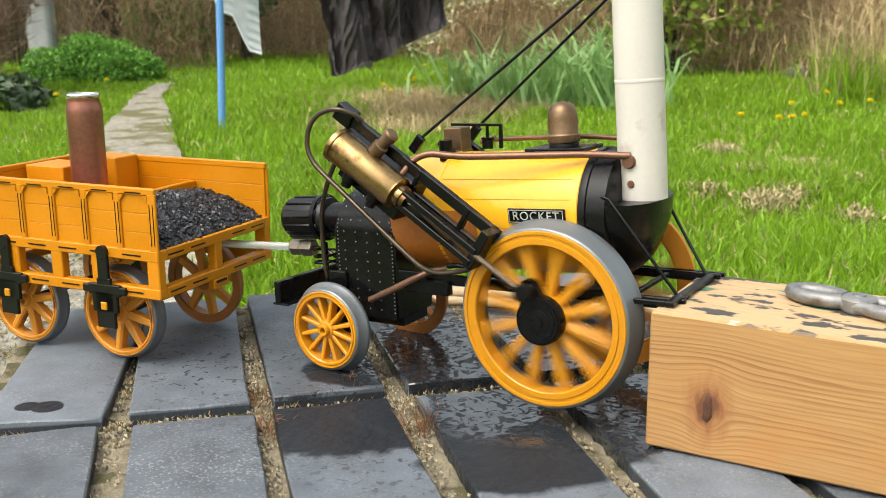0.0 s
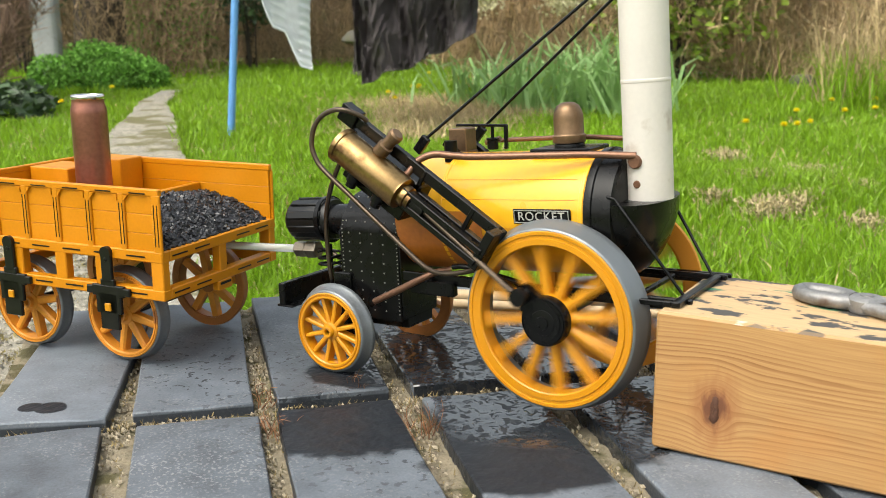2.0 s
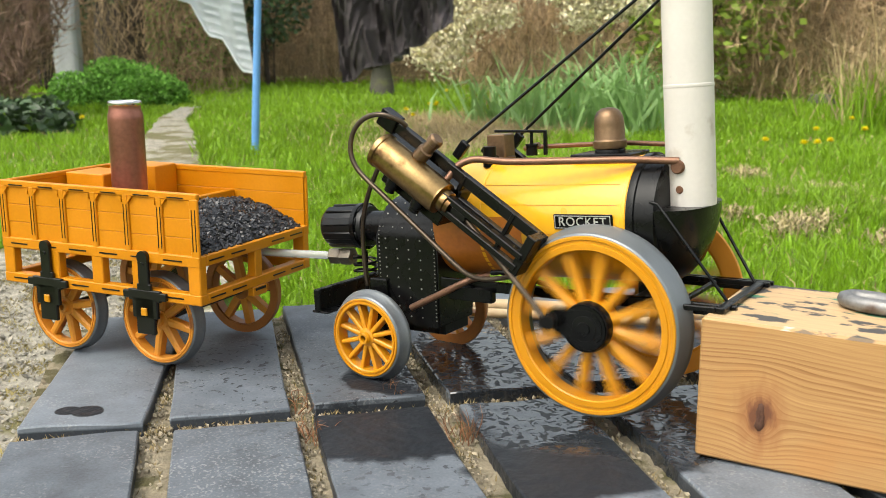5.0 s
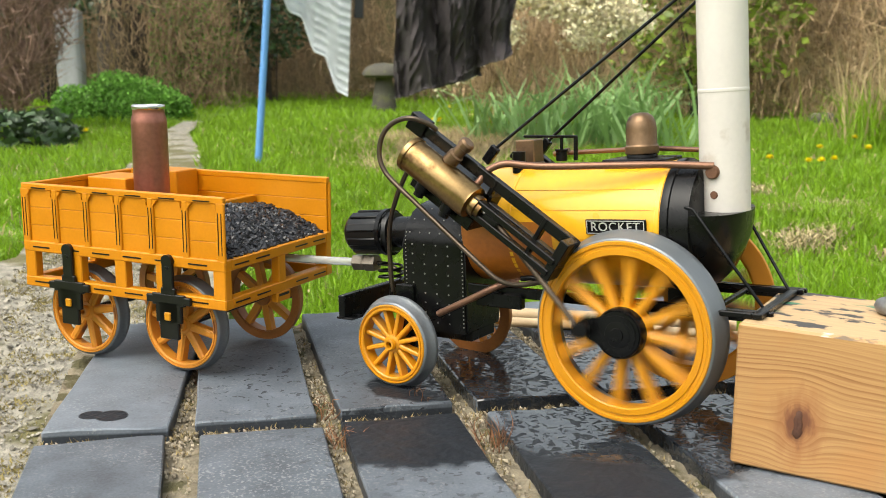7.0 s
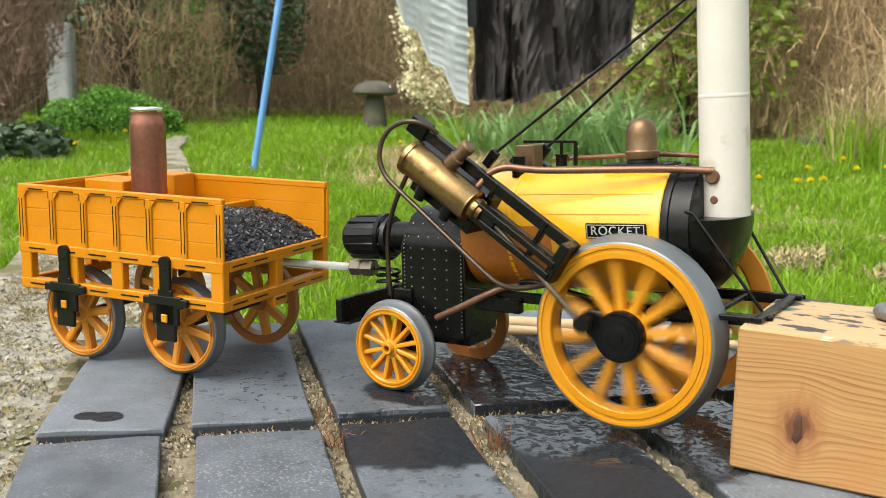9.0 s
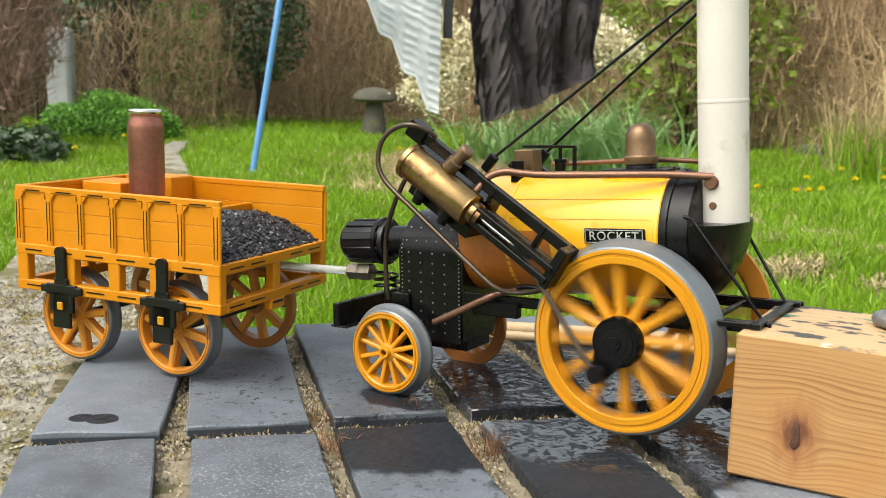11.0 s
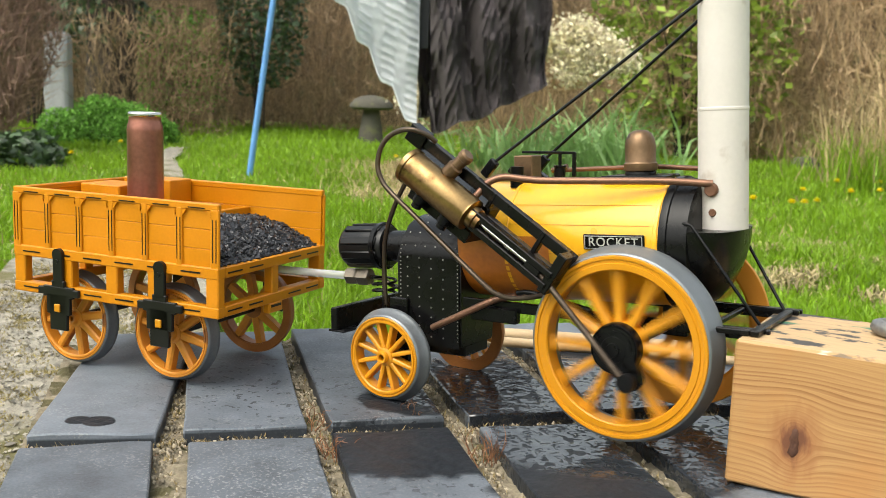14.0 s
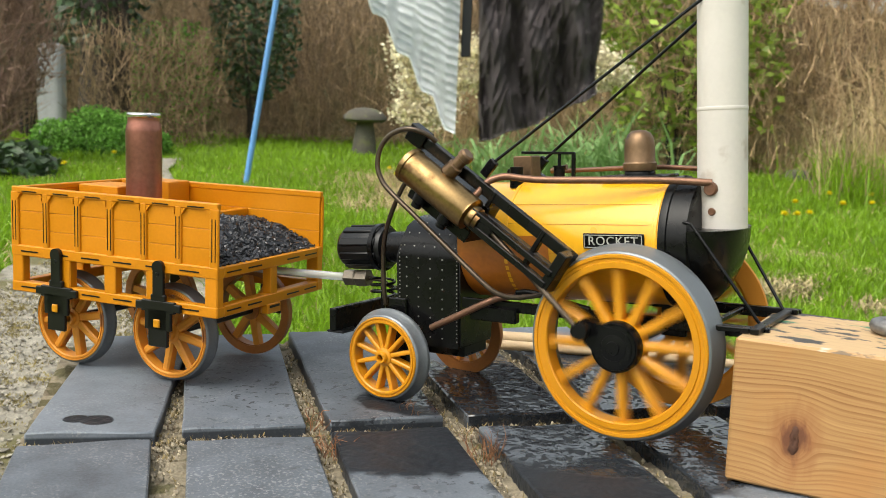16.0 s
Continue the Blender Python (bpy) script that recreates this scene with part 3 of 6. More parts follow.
part("knot", bm, mat("knot_wood", (0.085, 0.035, 0.018), 0.7, 0, 300, 0.5, 900, 0.8), beam, "dark resinous knot", smooth=60)

tool = thing("pincers", pose(0.1170, 0.0045, 0.0662, 0, 0, -14), "old grey steel pincers lying on the beam", "pincers")
bm = B()
ring_pts = [(0.0120 * math.cos(radians(a)) * 1.1, 0.0068 * math.sin(radians(a)), 0.0036) for a in range(30, 331, 20)]
tube(bm, ring_pts, 0.0036, 8)
part("jaw", bm, TOOL, tool, smooth=60)
bm = lathe(B(), ((0, 0), (0.0072, 0), (0.0080, 0.0012), (0.0080, 0.0058), (0.0066, 0.0070), (0.0030, 0.0073), (0.0028, 0.0079), (0, 0.0079)), 22, pose(0.0185, 0, 0))
part("rivet", bm, TOOL, tool, smooth=40)
for s in (-1, 1):
    bm = tube(B(), ((0.012, 0.003 * s, 0.0034), (0.035, 0.008 * s, 0.0034), (0.07, 0.011 * s, 0.0034), (0.12, 0.008 * s, 0.0034)), 0.0033, 8)
    part("handle", bm, TOOL, tool, smooth=60)

for (x0, y0, x1, y1, r) in ((-0.205, 0.092, -0.015, 0.178, 0.0045), (-0.175, 0.088, 0.0, 0.158, 0.0034)):
    stick = thing("stick", pose(0, 0, 0), "peeled pale wooden stick lying on the bricks", "stick", group="sticks behind the engine")
    bm = tube(B(), ((x0, y0, r), ((x0 + x1) / 2, (y0 + y1) / 2 + 0.002, r), (x1, y1, r)), r, 10, True, r * 0.85)
    part("wood", bm, STICK, stick, smooth=60)


# ---- wheels ----
SPOKE = mat("spoke_yellow", (0.62, 0.26, 0.008), 0.4, 0, 60, 0.15, 600, 0.1)
TYRE = mat("dull_tyre", (0.13, 0.135, 0.14), 0.45, 0.3, 60, 0.25, 700, 0.15)
# darker brown, used on the far carrying and tender wheels only
BROWN_WHEEL = mat("far_wheel_brown", (0.32, 0.115, 0.02), 0.5, 0, 60, 0.25, 600, 0.15)
def spoke(bm, r0, r1, w0, w1, z0, z1, angle):
    """One flat tapering spoke with a rounded front edge."""
    m = pose(0, 0, 0, 0, 0, angle)
    pts = []
    for r, w in ((r0, w0), (r1, w1)):
        pts.append([m @ Vector((r, s * w / 2 * k, z)) for s, z, k in ((-1, z0, 1), (-1, z1 - w * 0.2, 1), (-1, z1, 0.5), (1, z1, 0.5), (1, z1 - w * 0.2, 1), (1, z0, 1))])
    a, b = [[bm.verts.new(FACE @ q) for q in ring_] for ring_ in pts]
    for k in range(6):
        bm.faces.new((a[k], a[(k + 1) % 6], b[(k + 1) % 6], b[k]))


def rail_wheel(parent, name, at, radius, width, rim, spokes, spoke_w, hub, material, tyre_material, spoke_turn=0.0, back=False, flange=1.0, deep=1.0):
    """A spoked wheel: painted rim, steel tyre with its flange inside, spokes and hub. The outer face looks to -y."""
    h = width / 2
    f = FACE if not back else FACE @ pose(0, 0, 0, 180)
    bm = lathe(B(), ((radius - rim, -h * 0.8), (radius - rim, h - 0.0007), (radius - rim + 0.0006, h), (radius - rim * 0.55, h), (radius - rim * 0.5, h - 0.0006), (radius - rim * 0.3, h - 0.0006), (radius - rim * 0.25, h),
                     (radius - 0.0004, h), (radius, h - 0.0005), (radius, -h * 0.8), (radius - rim, -h * 0.8)), 72, f)
    wheel = part(name, bm, material, parent, smooth=35)
    wheel.location = at
    bm = lathe(B(), ((radius + 0.0001, h - 0.0006), (radius + 0.0010, h - 0.0009), (radius + 0.0014, h - 0.0018), (radius + 0.0020 * flange, -h * 0.15), (radius + 0.0034 * flange, -h * 0.45 * deep), (radius + 0.0040 * flange, -h * 0.7 * deep), (radius + 0.0036 * flange, -h * deep), (radius - rim * 0.8, -h * deep), (radius - rim * 0.8, -h * 0.85)), 72, f)
    part("tyre", bm, tyre_material, wheel, "grey steel tyre" if tyre_material in (STEEL, TYRE) else "orange-brown tyre", smooth=50)
    for k in range(spokes):
        bm = B()
        spoke(bm, hub * 0.7, radius - rim * 0.9, spoke_w, spoke_w * 0.85, -h * 0.75, h * 0.55, 90 + spoke_turn + 360 / spokes * k)
        if back:
            bmesh.ops.transform(bm, matrix=pose(0, 0, 0, 0, 0, 180), verts=bm.verts)
        bmesh.ops.recalc_face_normals(bm, faces=bm.faces)
        part("spoke", bm, ORANGE_DULL if material is not YELLOW else SPOKE, wheel, smooth=30)
    bm = lathe(B(), ((0.0016, h * 0.7), (0.0018, h + 0.0014), (hub * 0.55, h + 0.0016), (hub * 0.62, h + 0.0012), (hub * 0.66, h * 0.75), (hub * 0.95, h * 0.62), (hub, h * 0.45), (hub, -h), (0.0, -h)), 28, f)
    part("hub", bm, material, wheel, smooth=40)
    return wheel


# ---- locomotive ----
ENG = pose(0.0018, 0, 0.0062, 0, -2.58, 0)
loco = thing("model_locomotive", ENG, "yellow and black live steam model locomotive with white chimney", "model locomotive")
ZB, RS, XS = 0.0462, 0.0241, -0.1375   # big axle height, small wheel radius, small axle
FACE_Y = -0.0476

near_wheel = rail_wheel(loco, "driving_wheel", (0, FACE_Y + 0.005, ZB), 0.0441, 0.010, 0.0072, 12, 0.0044, 0.0125, YELLOW, STEEL, deep=1.9)
far_wheel = rail_wheel(loco, "driving_wheel", (0, 0.0426, ZB), 0.0445, 0.010, 0.0072, 12, 0.0050, 0.0125, ORANGE, ORANGE_DULL, back=True)
CR = 0.0163
bm = lathe(B(), ((0, 0.0105), (0.0032, 0.0105), (0.0034, 0.0098), (0.0062, 0.0095), (0.0066, 0.0088), (0.0108, 0.0086), (0.0110, 0.0080), (0.0114, 0.0080), (0.0116, 0.0086), (0.0121, 0.0078), (0.0124, 0.0060), (0.0124, 0.0030)), 32, FACE)
part("crank_disc", bm, BLACK, near_wheel, "black crank boss", smooth=40)
bm = B()
outline = [(0.0092 * math.cos(radians(a)), 0.0092 * math.sin(radians(a))) for a in range(150, 391, 15)] + [(0.0052 * math.cos(radians(a)), CR + 0.0052 * math.sin(radians(a))) for a in range(20, 161, 20)]
top_ = [bm.verts.new((x, -0.0092, z)) for x, z in outline]
bot_ = [bm.verts.new((x, -0.0050, z)) for x, z in outline]
bm.faces.new(top_)
for k in range(len(outline)):
    bm.faces.new((top_[k], top_[k - 1], bot_[k - 1], bot_[k]))
bmesh.ops.recalc_face_normals(bm, faces=bm.faces)
part("crank_arm", bm, BLACK, near_wheel, smooth=30)
bm = lathe(B(), ((0, 0.0155), (0.0022, 0.0155), (0.0026, 0.015), (0.0026, 0.007)), 14, Matrix.Translation((0, 0, CR)) @ FACE)
part("crank_pin", bm, BRIGHT, near_wheel, smooth=40)

for nm, y, bk in (("carrying_wheel", FACE_Y + 0.0045, False), ("carrying_wheel", 0.0431, True)):
    rail_wheel(loco, nm, (XS, y, RS), 0.0224, 0.009, 0.0036, 12, 0.0026, 0.0052, YELLOW if not bk else BROWN_WHEEL, STEEL if not bk else BROWN_WHEEL, 15, bk)
part("axle", tube(B(), ((0, -0.041, ZB), (0, 0.041, ZB)), 0.0032, 12, False), DARK_PIPE, loco, smooth=60)
part("axle", tube(B(), ((XS, -0.043, RS), (XS, 0.043, RS)), 0.0026, 12, False), DARK_PIPE, loco, smooth=60)

# boiler, laid a little nose up on its frame
BC, BR = Vector((-0.04, 0, 0.0905)), 0.0318
TILT = 2.2


def boil(x, y=0.0, z=0.0):
    """A place given along and about the boiler's axis."""
    a = radians(TILT)
    return Vector((BC.x + (x - BC.x) * math.cos(a) - z * math.sin(a), y, BC.z + (x - BC.x) * math.sin(a) + z * math.cos(a)))


AX = along(boil(-0.1), boil(0.1))
bm = lathe(B(), ((0.0, 0.001), (BR - 0.001, 0.001), (BR - 0.0008, 0.0275), (BR - 0.0002, 0.029), (BR, 0.030), (BR, 0.1135), (BR - 0.002, 0.1135)), 64, AX)
boiler = part("boiler", bm, BOILER_YELLOW, loco, "yellow enamelled boiler with faint lagging bands", smooth=30)
for q in (0.029, 0.110):
    part("boiler_band", lathe(B(), ((BR, q), (BR + 0.0004, q + 0.0003), (BR + 0.0004, q + 0.0022), (BR, q + 0.0025)), 64, AX), BOILER_YELLOW, boiler, smooth=40)
for zz in (-0.004, 0.0105, 0.020):
    yy = -math.sqrt(BR * BR - zz * zz) - 0.00015
    part("seam", tube(B(), (boil(-0.068, yy, zz), boil(0.008, yy, zz)), 0.00011, 4, False), BROWN_AND_SHADE, boiler)
# shade on the lower rear boiler, painted as a brown-orange half shell
bm = B()
clad = [[bm.verts.new(boil(x, (BR + 0.0004) * math.cos(radians(a)), (BR + 0.0004) * math.sin(radians(a)))) for a in range(172, 369, 7)] for x in (-0.0985, -0.045, -0.0445)]
for a_, b_ in zip(clad, clad[1:]):
    for i in range(len(a_) - 1):
        bm.faces.new((a_[i], a_[i + 1], b_[i + 1], b_[i]))
part("rear_cladding", bm, BROWN_AND_SHADE, boiler, "brown-orange half shell painting the lower boiler's shade", smooth=40)
bm = lathe(B(), ((BR, 0.1130), (BR + 0.0012, 0.1132), (BR + 0.0014, 0.1150), (BR + 0.0012, 0.1168), (BR + 0.0002, 0.1172), (BR - 0.0005, 0.1265), (BR - 0.004, 0.1275), (0, 0.1275)), 64, AX)
part("smokebox", bm, BLACK, loco, smooth=35)
# saddle under the chimney
bm = B()
secs = []
for x, k, dp in ((0.0205, 1.0, 0.0385), (0.027, 0.99, 0.0375), (0.032, 0.95, 0.0345), (0.037, 0.86, 0.0290), (0.0405, 0.73, 0.0220), (0.0430, 0.57, 0.0150), (0.0448, 0.36, 0.0085), (0.0455, 0.18, 0.004)):
    ringv = []
    for i in range(25):
        a = radians(180 + 180 * i / 24)
        ringv.append(bm.verts.new((x, 0.0305 * k * math.cos(a), 0.0995 + dp * math.sin(a))))
    ringv.append(bm.verts.new((x, 0.0305 * k, 0.1010)))
    ringv.append(bm.verts.new((x, -0.0305 * k, 0.1010)))
    secs.append(ringv)
for a, b in zip(secs, secs[1:]):
    for i in range(len(a)):
        j = (i + 1) % len(a)
        bm.faces.new((a[i], a[j], b[j], b[i]))
bm.faces.new(secs[0][::-1])
bm.faces.new(secs[-1])
bmesh.ops.recalc_face_normals(bm, faces=bm.faces)
part("smokebox_saddle", bm, BLACK, loco, "glossy black curved smokebox base", smooth=35)
CT = pose(0.0343, -0.0012, 0.1007, 0, -1.84, 0)
chimney = part("chimney", lathe(B(), ((0.0110, 0.0), (0.0119, 0.0), (0.0119, 0.0565), (0.0121, 0.0570), (0.0121, 0.0580), (0.0119, 0.0585), (0.0119, 0.195), (0.0135, 0.200), (0.0135, 0.204), (0.0110, 0.205), (0.0110, 0.15)), 48, CT), WHITE, loco, "white painted tall chimney with rust stains", smooth=9)
bm = B()
for k in range(44):
    lathe(bm, ((0.00042, 0), (0.0003, 0.00026), (0, 0.0003)), 6, CT @ pose(0, 0, 0, 0, 0, 245) @ pose(0.0118, 0, 0.062 + k * 0.0030, 0, 90, 0))
part("rivet", bm, WHITE, chimney)
bm = lathe(B(), ((0.0, 0.0026), (0.0028, 0.0026), (0.0034, 0.0016), (0.0034, -0.001)), 16, CT @ pose(-0.0018, -0.0113, 0.0195, 90, 0, -5))
part("pipe_flange", bm, RUST, chimney, "rusty pipe flange", smooth=40)
bm = lathe(B(), ((0.0, 0.0012), (0.0016, 0.0012), (0.0020, 0.0004), (0.0020, -0.001)), 14, CT @ pose(-0.0015, -0.0113, 0.0085, 90, 0, -5))
part("screw", bm, RUST, chimney, "rusty screw head", smooth=40)

RIVET = mat("worn_rivets", (0.30, 0.29, 0.27), 0.4, 0.7)
# firebox with arched top and rivets
bm = B()
prof = [(-0.0305, 0.030), (-0.0305, 0.078)] + [(-0.0305 * math.cos(radians(a)), 0.078 + 0.0215 * math.sin(radians(a))) for a in range(10, 171, 10)] + [(0.0305, 0.078), (0.0305, 0.052), (0.004, 0.050), (0.004, 0.030)]
ends = [[bm.verts.new((x, y, z)) for y, z in prof] for x in (-0.139, -0.0975)]
for k in range(len(prof)):
    j = (k + 1) % len(prof)
    bm.faces.new((ends[0][k], ends[0][j], ends[1][j], ends[1][k]))
bm.faces.new(ends[0][::-1])
bm.faces.new(ends[1])
bmesh.ops.bevel(bm, geom=[e for e in bm.edges if abs(e.verts[0].co.x - e.verts[1].co.x) < 1e-6], offset=0.0012, segments=2, affect="EDGES")
bmesh.ops.recalc_face_normals(bm, faces=bm.faces)
firebox = part("firebox", bm, BLACK, loco, "black riveted firebox with arched top", smooth=35)
bm = B()
dots = [(-0.1322 + 0.0078 * i, 0.0350 + 0.0054 * j) for i in range(4) for j in range(9)]
dots += [(x, 0.034 + 0.0022 * k) for x in (-0.1368, -0.0995) for k in range(24)]
for x, z in dots:
    yy = -0.0305 if z < 0.078 else -0.0305 * math.sqrt(max(0, 1 - ((z - 0.078) / 0.0215) ** 2))
    edge = x in (-0.1368, -0.0995)
    lathe(bm, ((0.00055 if not edge else 0.00042, 0), (0.0004, 0.0004), (0, 0.0005)), 6, pose(x, yy, z, 90))
for i in range(6):
    for a in (18, 38, 58, 78):
        lathe(bm, ((0.00055, 0), (0.0004, 0.0004), (0, 0.0005)), 6, pose(-0.1345 + 0.0066 * i, -0.0305 * math.cos(radians(a)), 0.078 + 0.0215 * math.sin(radians(a)), 90 - a))
part("rivet", bm, RIVET, firebox, "small round rivet heads")

# burner behind
burner = part("burner", lathe(B(), ((0, 0.0), (0.0108, 0.0), (0.0120, 0.0015), (0.0124, 0.003), (0.0124, 0.030), (0.0118, 0.0315), (0, 0.0315)), 24, along((-0.1970, 0, 0.0769), (-0.15, 0, 0.0800))), BLACK_PLASTIC, loco, "black ribbed gas burner cap", smooth=40)
for k in range(9):
    m = along((-0.1970, 0, 0.0769), (-0.15, 0, 0.08)) @ pose(0, 0, 0, 0, 0, 40 * k)
    part("rib", box(B(), 0.0118, 0.0134, -0.0024, 0.0024, 0.003, 0.029, 0.0006, m), BLACK_PLASTIC, burner, smooth=40)
part("burner_collar", lathe(B(), ((0, 0), (0.0142, 0), (0.0142, 0.003), (0.0092, 0.0035), (0.0092, 0.034), (0, 0.034)), 28, along((-0.172, 0, 0.0785), (-0.14, 0, 0.0805))), BLACK, loco, smooth=40)
part("union_nut", lathe(B(), ((0, 0), (0.0046, 0), (0.0052, 0.0008), (0.0052, 0.0078), (0.0046, 0.0085), (0.0050, 0.0092), (0.0055, 0.0098), (0.0055, 0.0165), (0.0048, 0.0175), (0, 0.0175)), 6, along((-0.1985, 0, 0.0583), (-0.18, 0, 0.0590))), NUT, loco, "grey brass hexagonal gas union", smooth=25)
part("gas_pipe", tube(B(), ((-0.181, 0, 0.059), (-0.172, 0.0, 0.0585), (-0.164, 0, 0.055), (-0.150, 0, 0.054))
     , 0.0014, 8), DARK_PIPE, loco, smooth=60)
coil = [(-0.162 + 0.0070 * math.cos(a * 0.5), -0.012 + 0.0070 * math.sin(a * 0.5), 0.0520 + a * 0.00030) for a in range(0, 34)]
part("coil_spring", tube(B(), coil, 0.0008, 6, False), BLACK, loco, smooth=60)
part("spring_post", tube(B(), ((-0.162, -0.012, 0.042), (-0.162, -0.012, 0.066)), 0.0014, 8, False), BLACK, loco, smooth=60)

# frame, beams and stays
frame_parts = (("frame_bar", -0.0965, 0.066, -0.0305, -0.0275, 0.0535, 0.0590), ("frame_bar", -0.178, 0.066, 0.0275, 0.0305, 0.0535, 0.0590),
               ("rear_beam", -0.180, -0.1755, -0.040, 0.040, 0.0335, 0.0465), ("rear_ledge", -0.182, -0.170, -0.040, 0.040, 0.0325, 0.0338),
               ("front_beam", 0.0598, 0.0640, -0.0405, 0.0190, 0.0575, 0.0602), ("front_crossbar", 0.0385, 0.0410, -0.0385, 0.0170, 0.0572, 0.0598),
               ("front_rail", 0.030, 0.0598, -0.0405, -0.0378, 0.0575, 0.0602), ("front_rail", 0.020, 0.0665, 0.0190, 0.0217, 0.0575, 0.0602),
               ("axle_guard", -0.007, 0.007, -0.0325, -0.0295, 0.038, 0.0575), ("axle_guard", -0.007, 0.007, 0.0295, 0.0325, 0.038, 0.0575),
               ("ashpan", -0.128, -0.100, -0.022, 0.002, 0.0240, 0.0312), ("axle_guard", XS - 0.006, XS + 0.006, -0.0325, -0.0285, 0.019, 0.055))
for nm, *c in frame_parts:
    part(nm, box(B(), *c, 0.0005), BLACK, loco, smooth=30)
part("spring_bracket", box(B(), -0.0900, -0.0620, -0.0335, -0.0285, 0.0480, 0.0560, 0.0008), BLACK, loco, smooth=30)
for y, foot in ((-0.030, -0.0250), (0.030, 0.0175)):
    part("front_stay", tube(B(), ((0.0245, y, 0.1052), (0.0285, y * 1.03, 0.1046), (0.0600, foot, 0.0600)), 0.0008, 7, False), BLACK, loco, smooth=60)
for y in (-1, 1):
    part("chimney_stay", tube(B(), ((-0.0790, 0.029 * y, 0.1305), (0.0275, 0.0105 * y, 0.2118)), 0.00085, 7, False), BLACK, loco, smooth=60)
    part("stay_bracket", box(B(), -0.0025, 0.0025, -0.0015, 0.0015, -0.006, 0.004, 0.0004, pose(-0.0800, 0.029 * y, 0.1290, 0, 40, 0)), BLACK, loco, smooth=30)

# dome, safety valve, lever
part("dome_base", box(B(), -0.0165, 0.0165, -0.0125, 0.0125, -0.0010, 0.0016, 0.0006, pose(*boil(-0.008, 0, BR + 0.0004), 0, -TILT, 0)), BLACK, loco, smooth=30)
dome_m = Matrix.Translation(boil(-0.0078, 0, BR + 0.0015)) @ pose(0, 0, 0, 0, -TILT, 0)
part("dome", lathe(B(), ((0.0074, 0.0024), (0.0083, 0.0026), (0.0085, 0.0032), (0.0085, 0.0062), (0.0079, 0.0067), (0.0077, 0.0072), (0.0077, 0.0148), (0.0072, 0.0183), (0.0058, 0.0211), (0.0034, 0.0227), (0, 0.0231)), 32, dome_m), BRONZE, loco, "browned brass steam dome", smooth=35)
part("dome_seat", lathe(B(), ((0.0070, 0), (0.0078, 0.0002), (0.0078, 0.0016), (0.0072, 0.0026)), 28, dome_m), BLACK, loco, "black oily dome seat", smooth=40)
part("safety_valve", box(B(), -0.0056, 0.0056, -0.0056, 0.0056, 0, 0.0135, 0.0006, pose(*boil(-0.0745, 0.004, BR - 0.0004), 0, -TILT, 0)), BRONZE, loco, smooth=30)
part("valve_foot", lathe(B(), ((0, 0), (0.0078, 0), (0.0078, 0.0016), (0.006, 0.002)), 20, pose(*boil(-0.0745, 0.004, BR - 0.0008))), BRONZE, loco, smooth=40)
part("valve_post", lathe(B(), ((0.0036, 0), (0.0036, 0.0110), (0, 0.0110)), 18, pose(*boil(-0.0735, -0.0105, BR - 0.0035))), BLACK, loco, smooth=40)
part("lever", box(B(), -0.0770, -0.0455, -0.0012, 0.0008, 0.1352, 0.1366, 0.0003), BLACK, loco, smooth=30)
part("lever_post", box(B(), -0.0470, -0.0452, -0.0012, 0.0008, 0.1235, 0.1362, 0.0003), BLACK, loco, smooth=30)
part("lever_weight", lathe(B(), ((0, 0), (0.0030, 0), (0.0030, 0.0050), (0.0034, 0.0052), (0.0034, 0.006), (0, 0.006)), 16, pose(-0.0545, 0, 0.1232)), BLACK, loco, smooth=40)
part("weight_rod", tube(B(), ((-0.0545, 0, 0.129), (-0.0545, 0, 0.1365)), 0.0009, 7, False), BLACK, loco, smooth=60)
part("valve_arm", tube(B(), ((-0.061, 0.004, 0.1262), (-0.052, 0.004, 0.1285)), 0.0015, 8, False), BRONZE, loco, smooth=60)

# nameplate
bm = box(B(), -0.0158, 0.0158, -0.0007, 0.0007, -0.0038, 0.0038, 0.0004)
npm = pose(-0.0093, -0.0322, 0.0943, 4, -TILT, 0)
plate = part("nameplate", bm, BLACK, loco, "black nameplate with silver lettering", smooth=30)
plate.matrix_local = npm
for x0, x1, z0, z1 in ((-0.0150, 0.0150, 0.0029, 0.0032), (-0.0150, 0.0150, -0.0032, -0.0029), (-0.0150, -0.0147, -0.0032, 0.0032), (0.0147, 0.0150, -0.0032, 0.0032)):
    part("border", box(B(), x0, x1, -0.0011, -0.0006, z0, z1), PLATE, plate)
cu = bpy.data.curves.new("lettering", "FONT")
cu.body, cu.size, cu.extrude, cu.align_x, cu.align_y, cu.space_character = "ROCKET", 0.0062, 0.0002, "CENTER", "CENTER", 1.12
tmp = bpy.data.objects.new("lettering", cu)
me = bpy.data.meshes.new_from_object(tmp)
bpy.data.objects.remove(tmp)
me.materials.append(PLATE)
letters = new("lettering", me)
letters.parent = plate
letters.matrix_local = pose(0, -0.0009, 0.0, 90) @ Matrix.Diagonal((1.0, 1.0, 1, 1))

# cylinder and slide bars
CYL_Y = -0.0545
CB, CF = Vector((-0.1145, CYL_Y, 0.1308)), Vector((-0.0760, CYL_Y, 0.1056))
D = (CB - CF).normalized()      # up the cylinder
N = Vector((D.z, 0, -D.x)) * -1  # square to it, upwards
if N.z < 0:
    N = -N
CL = (CB - CF).length
cyl_m = along(CF, CB)
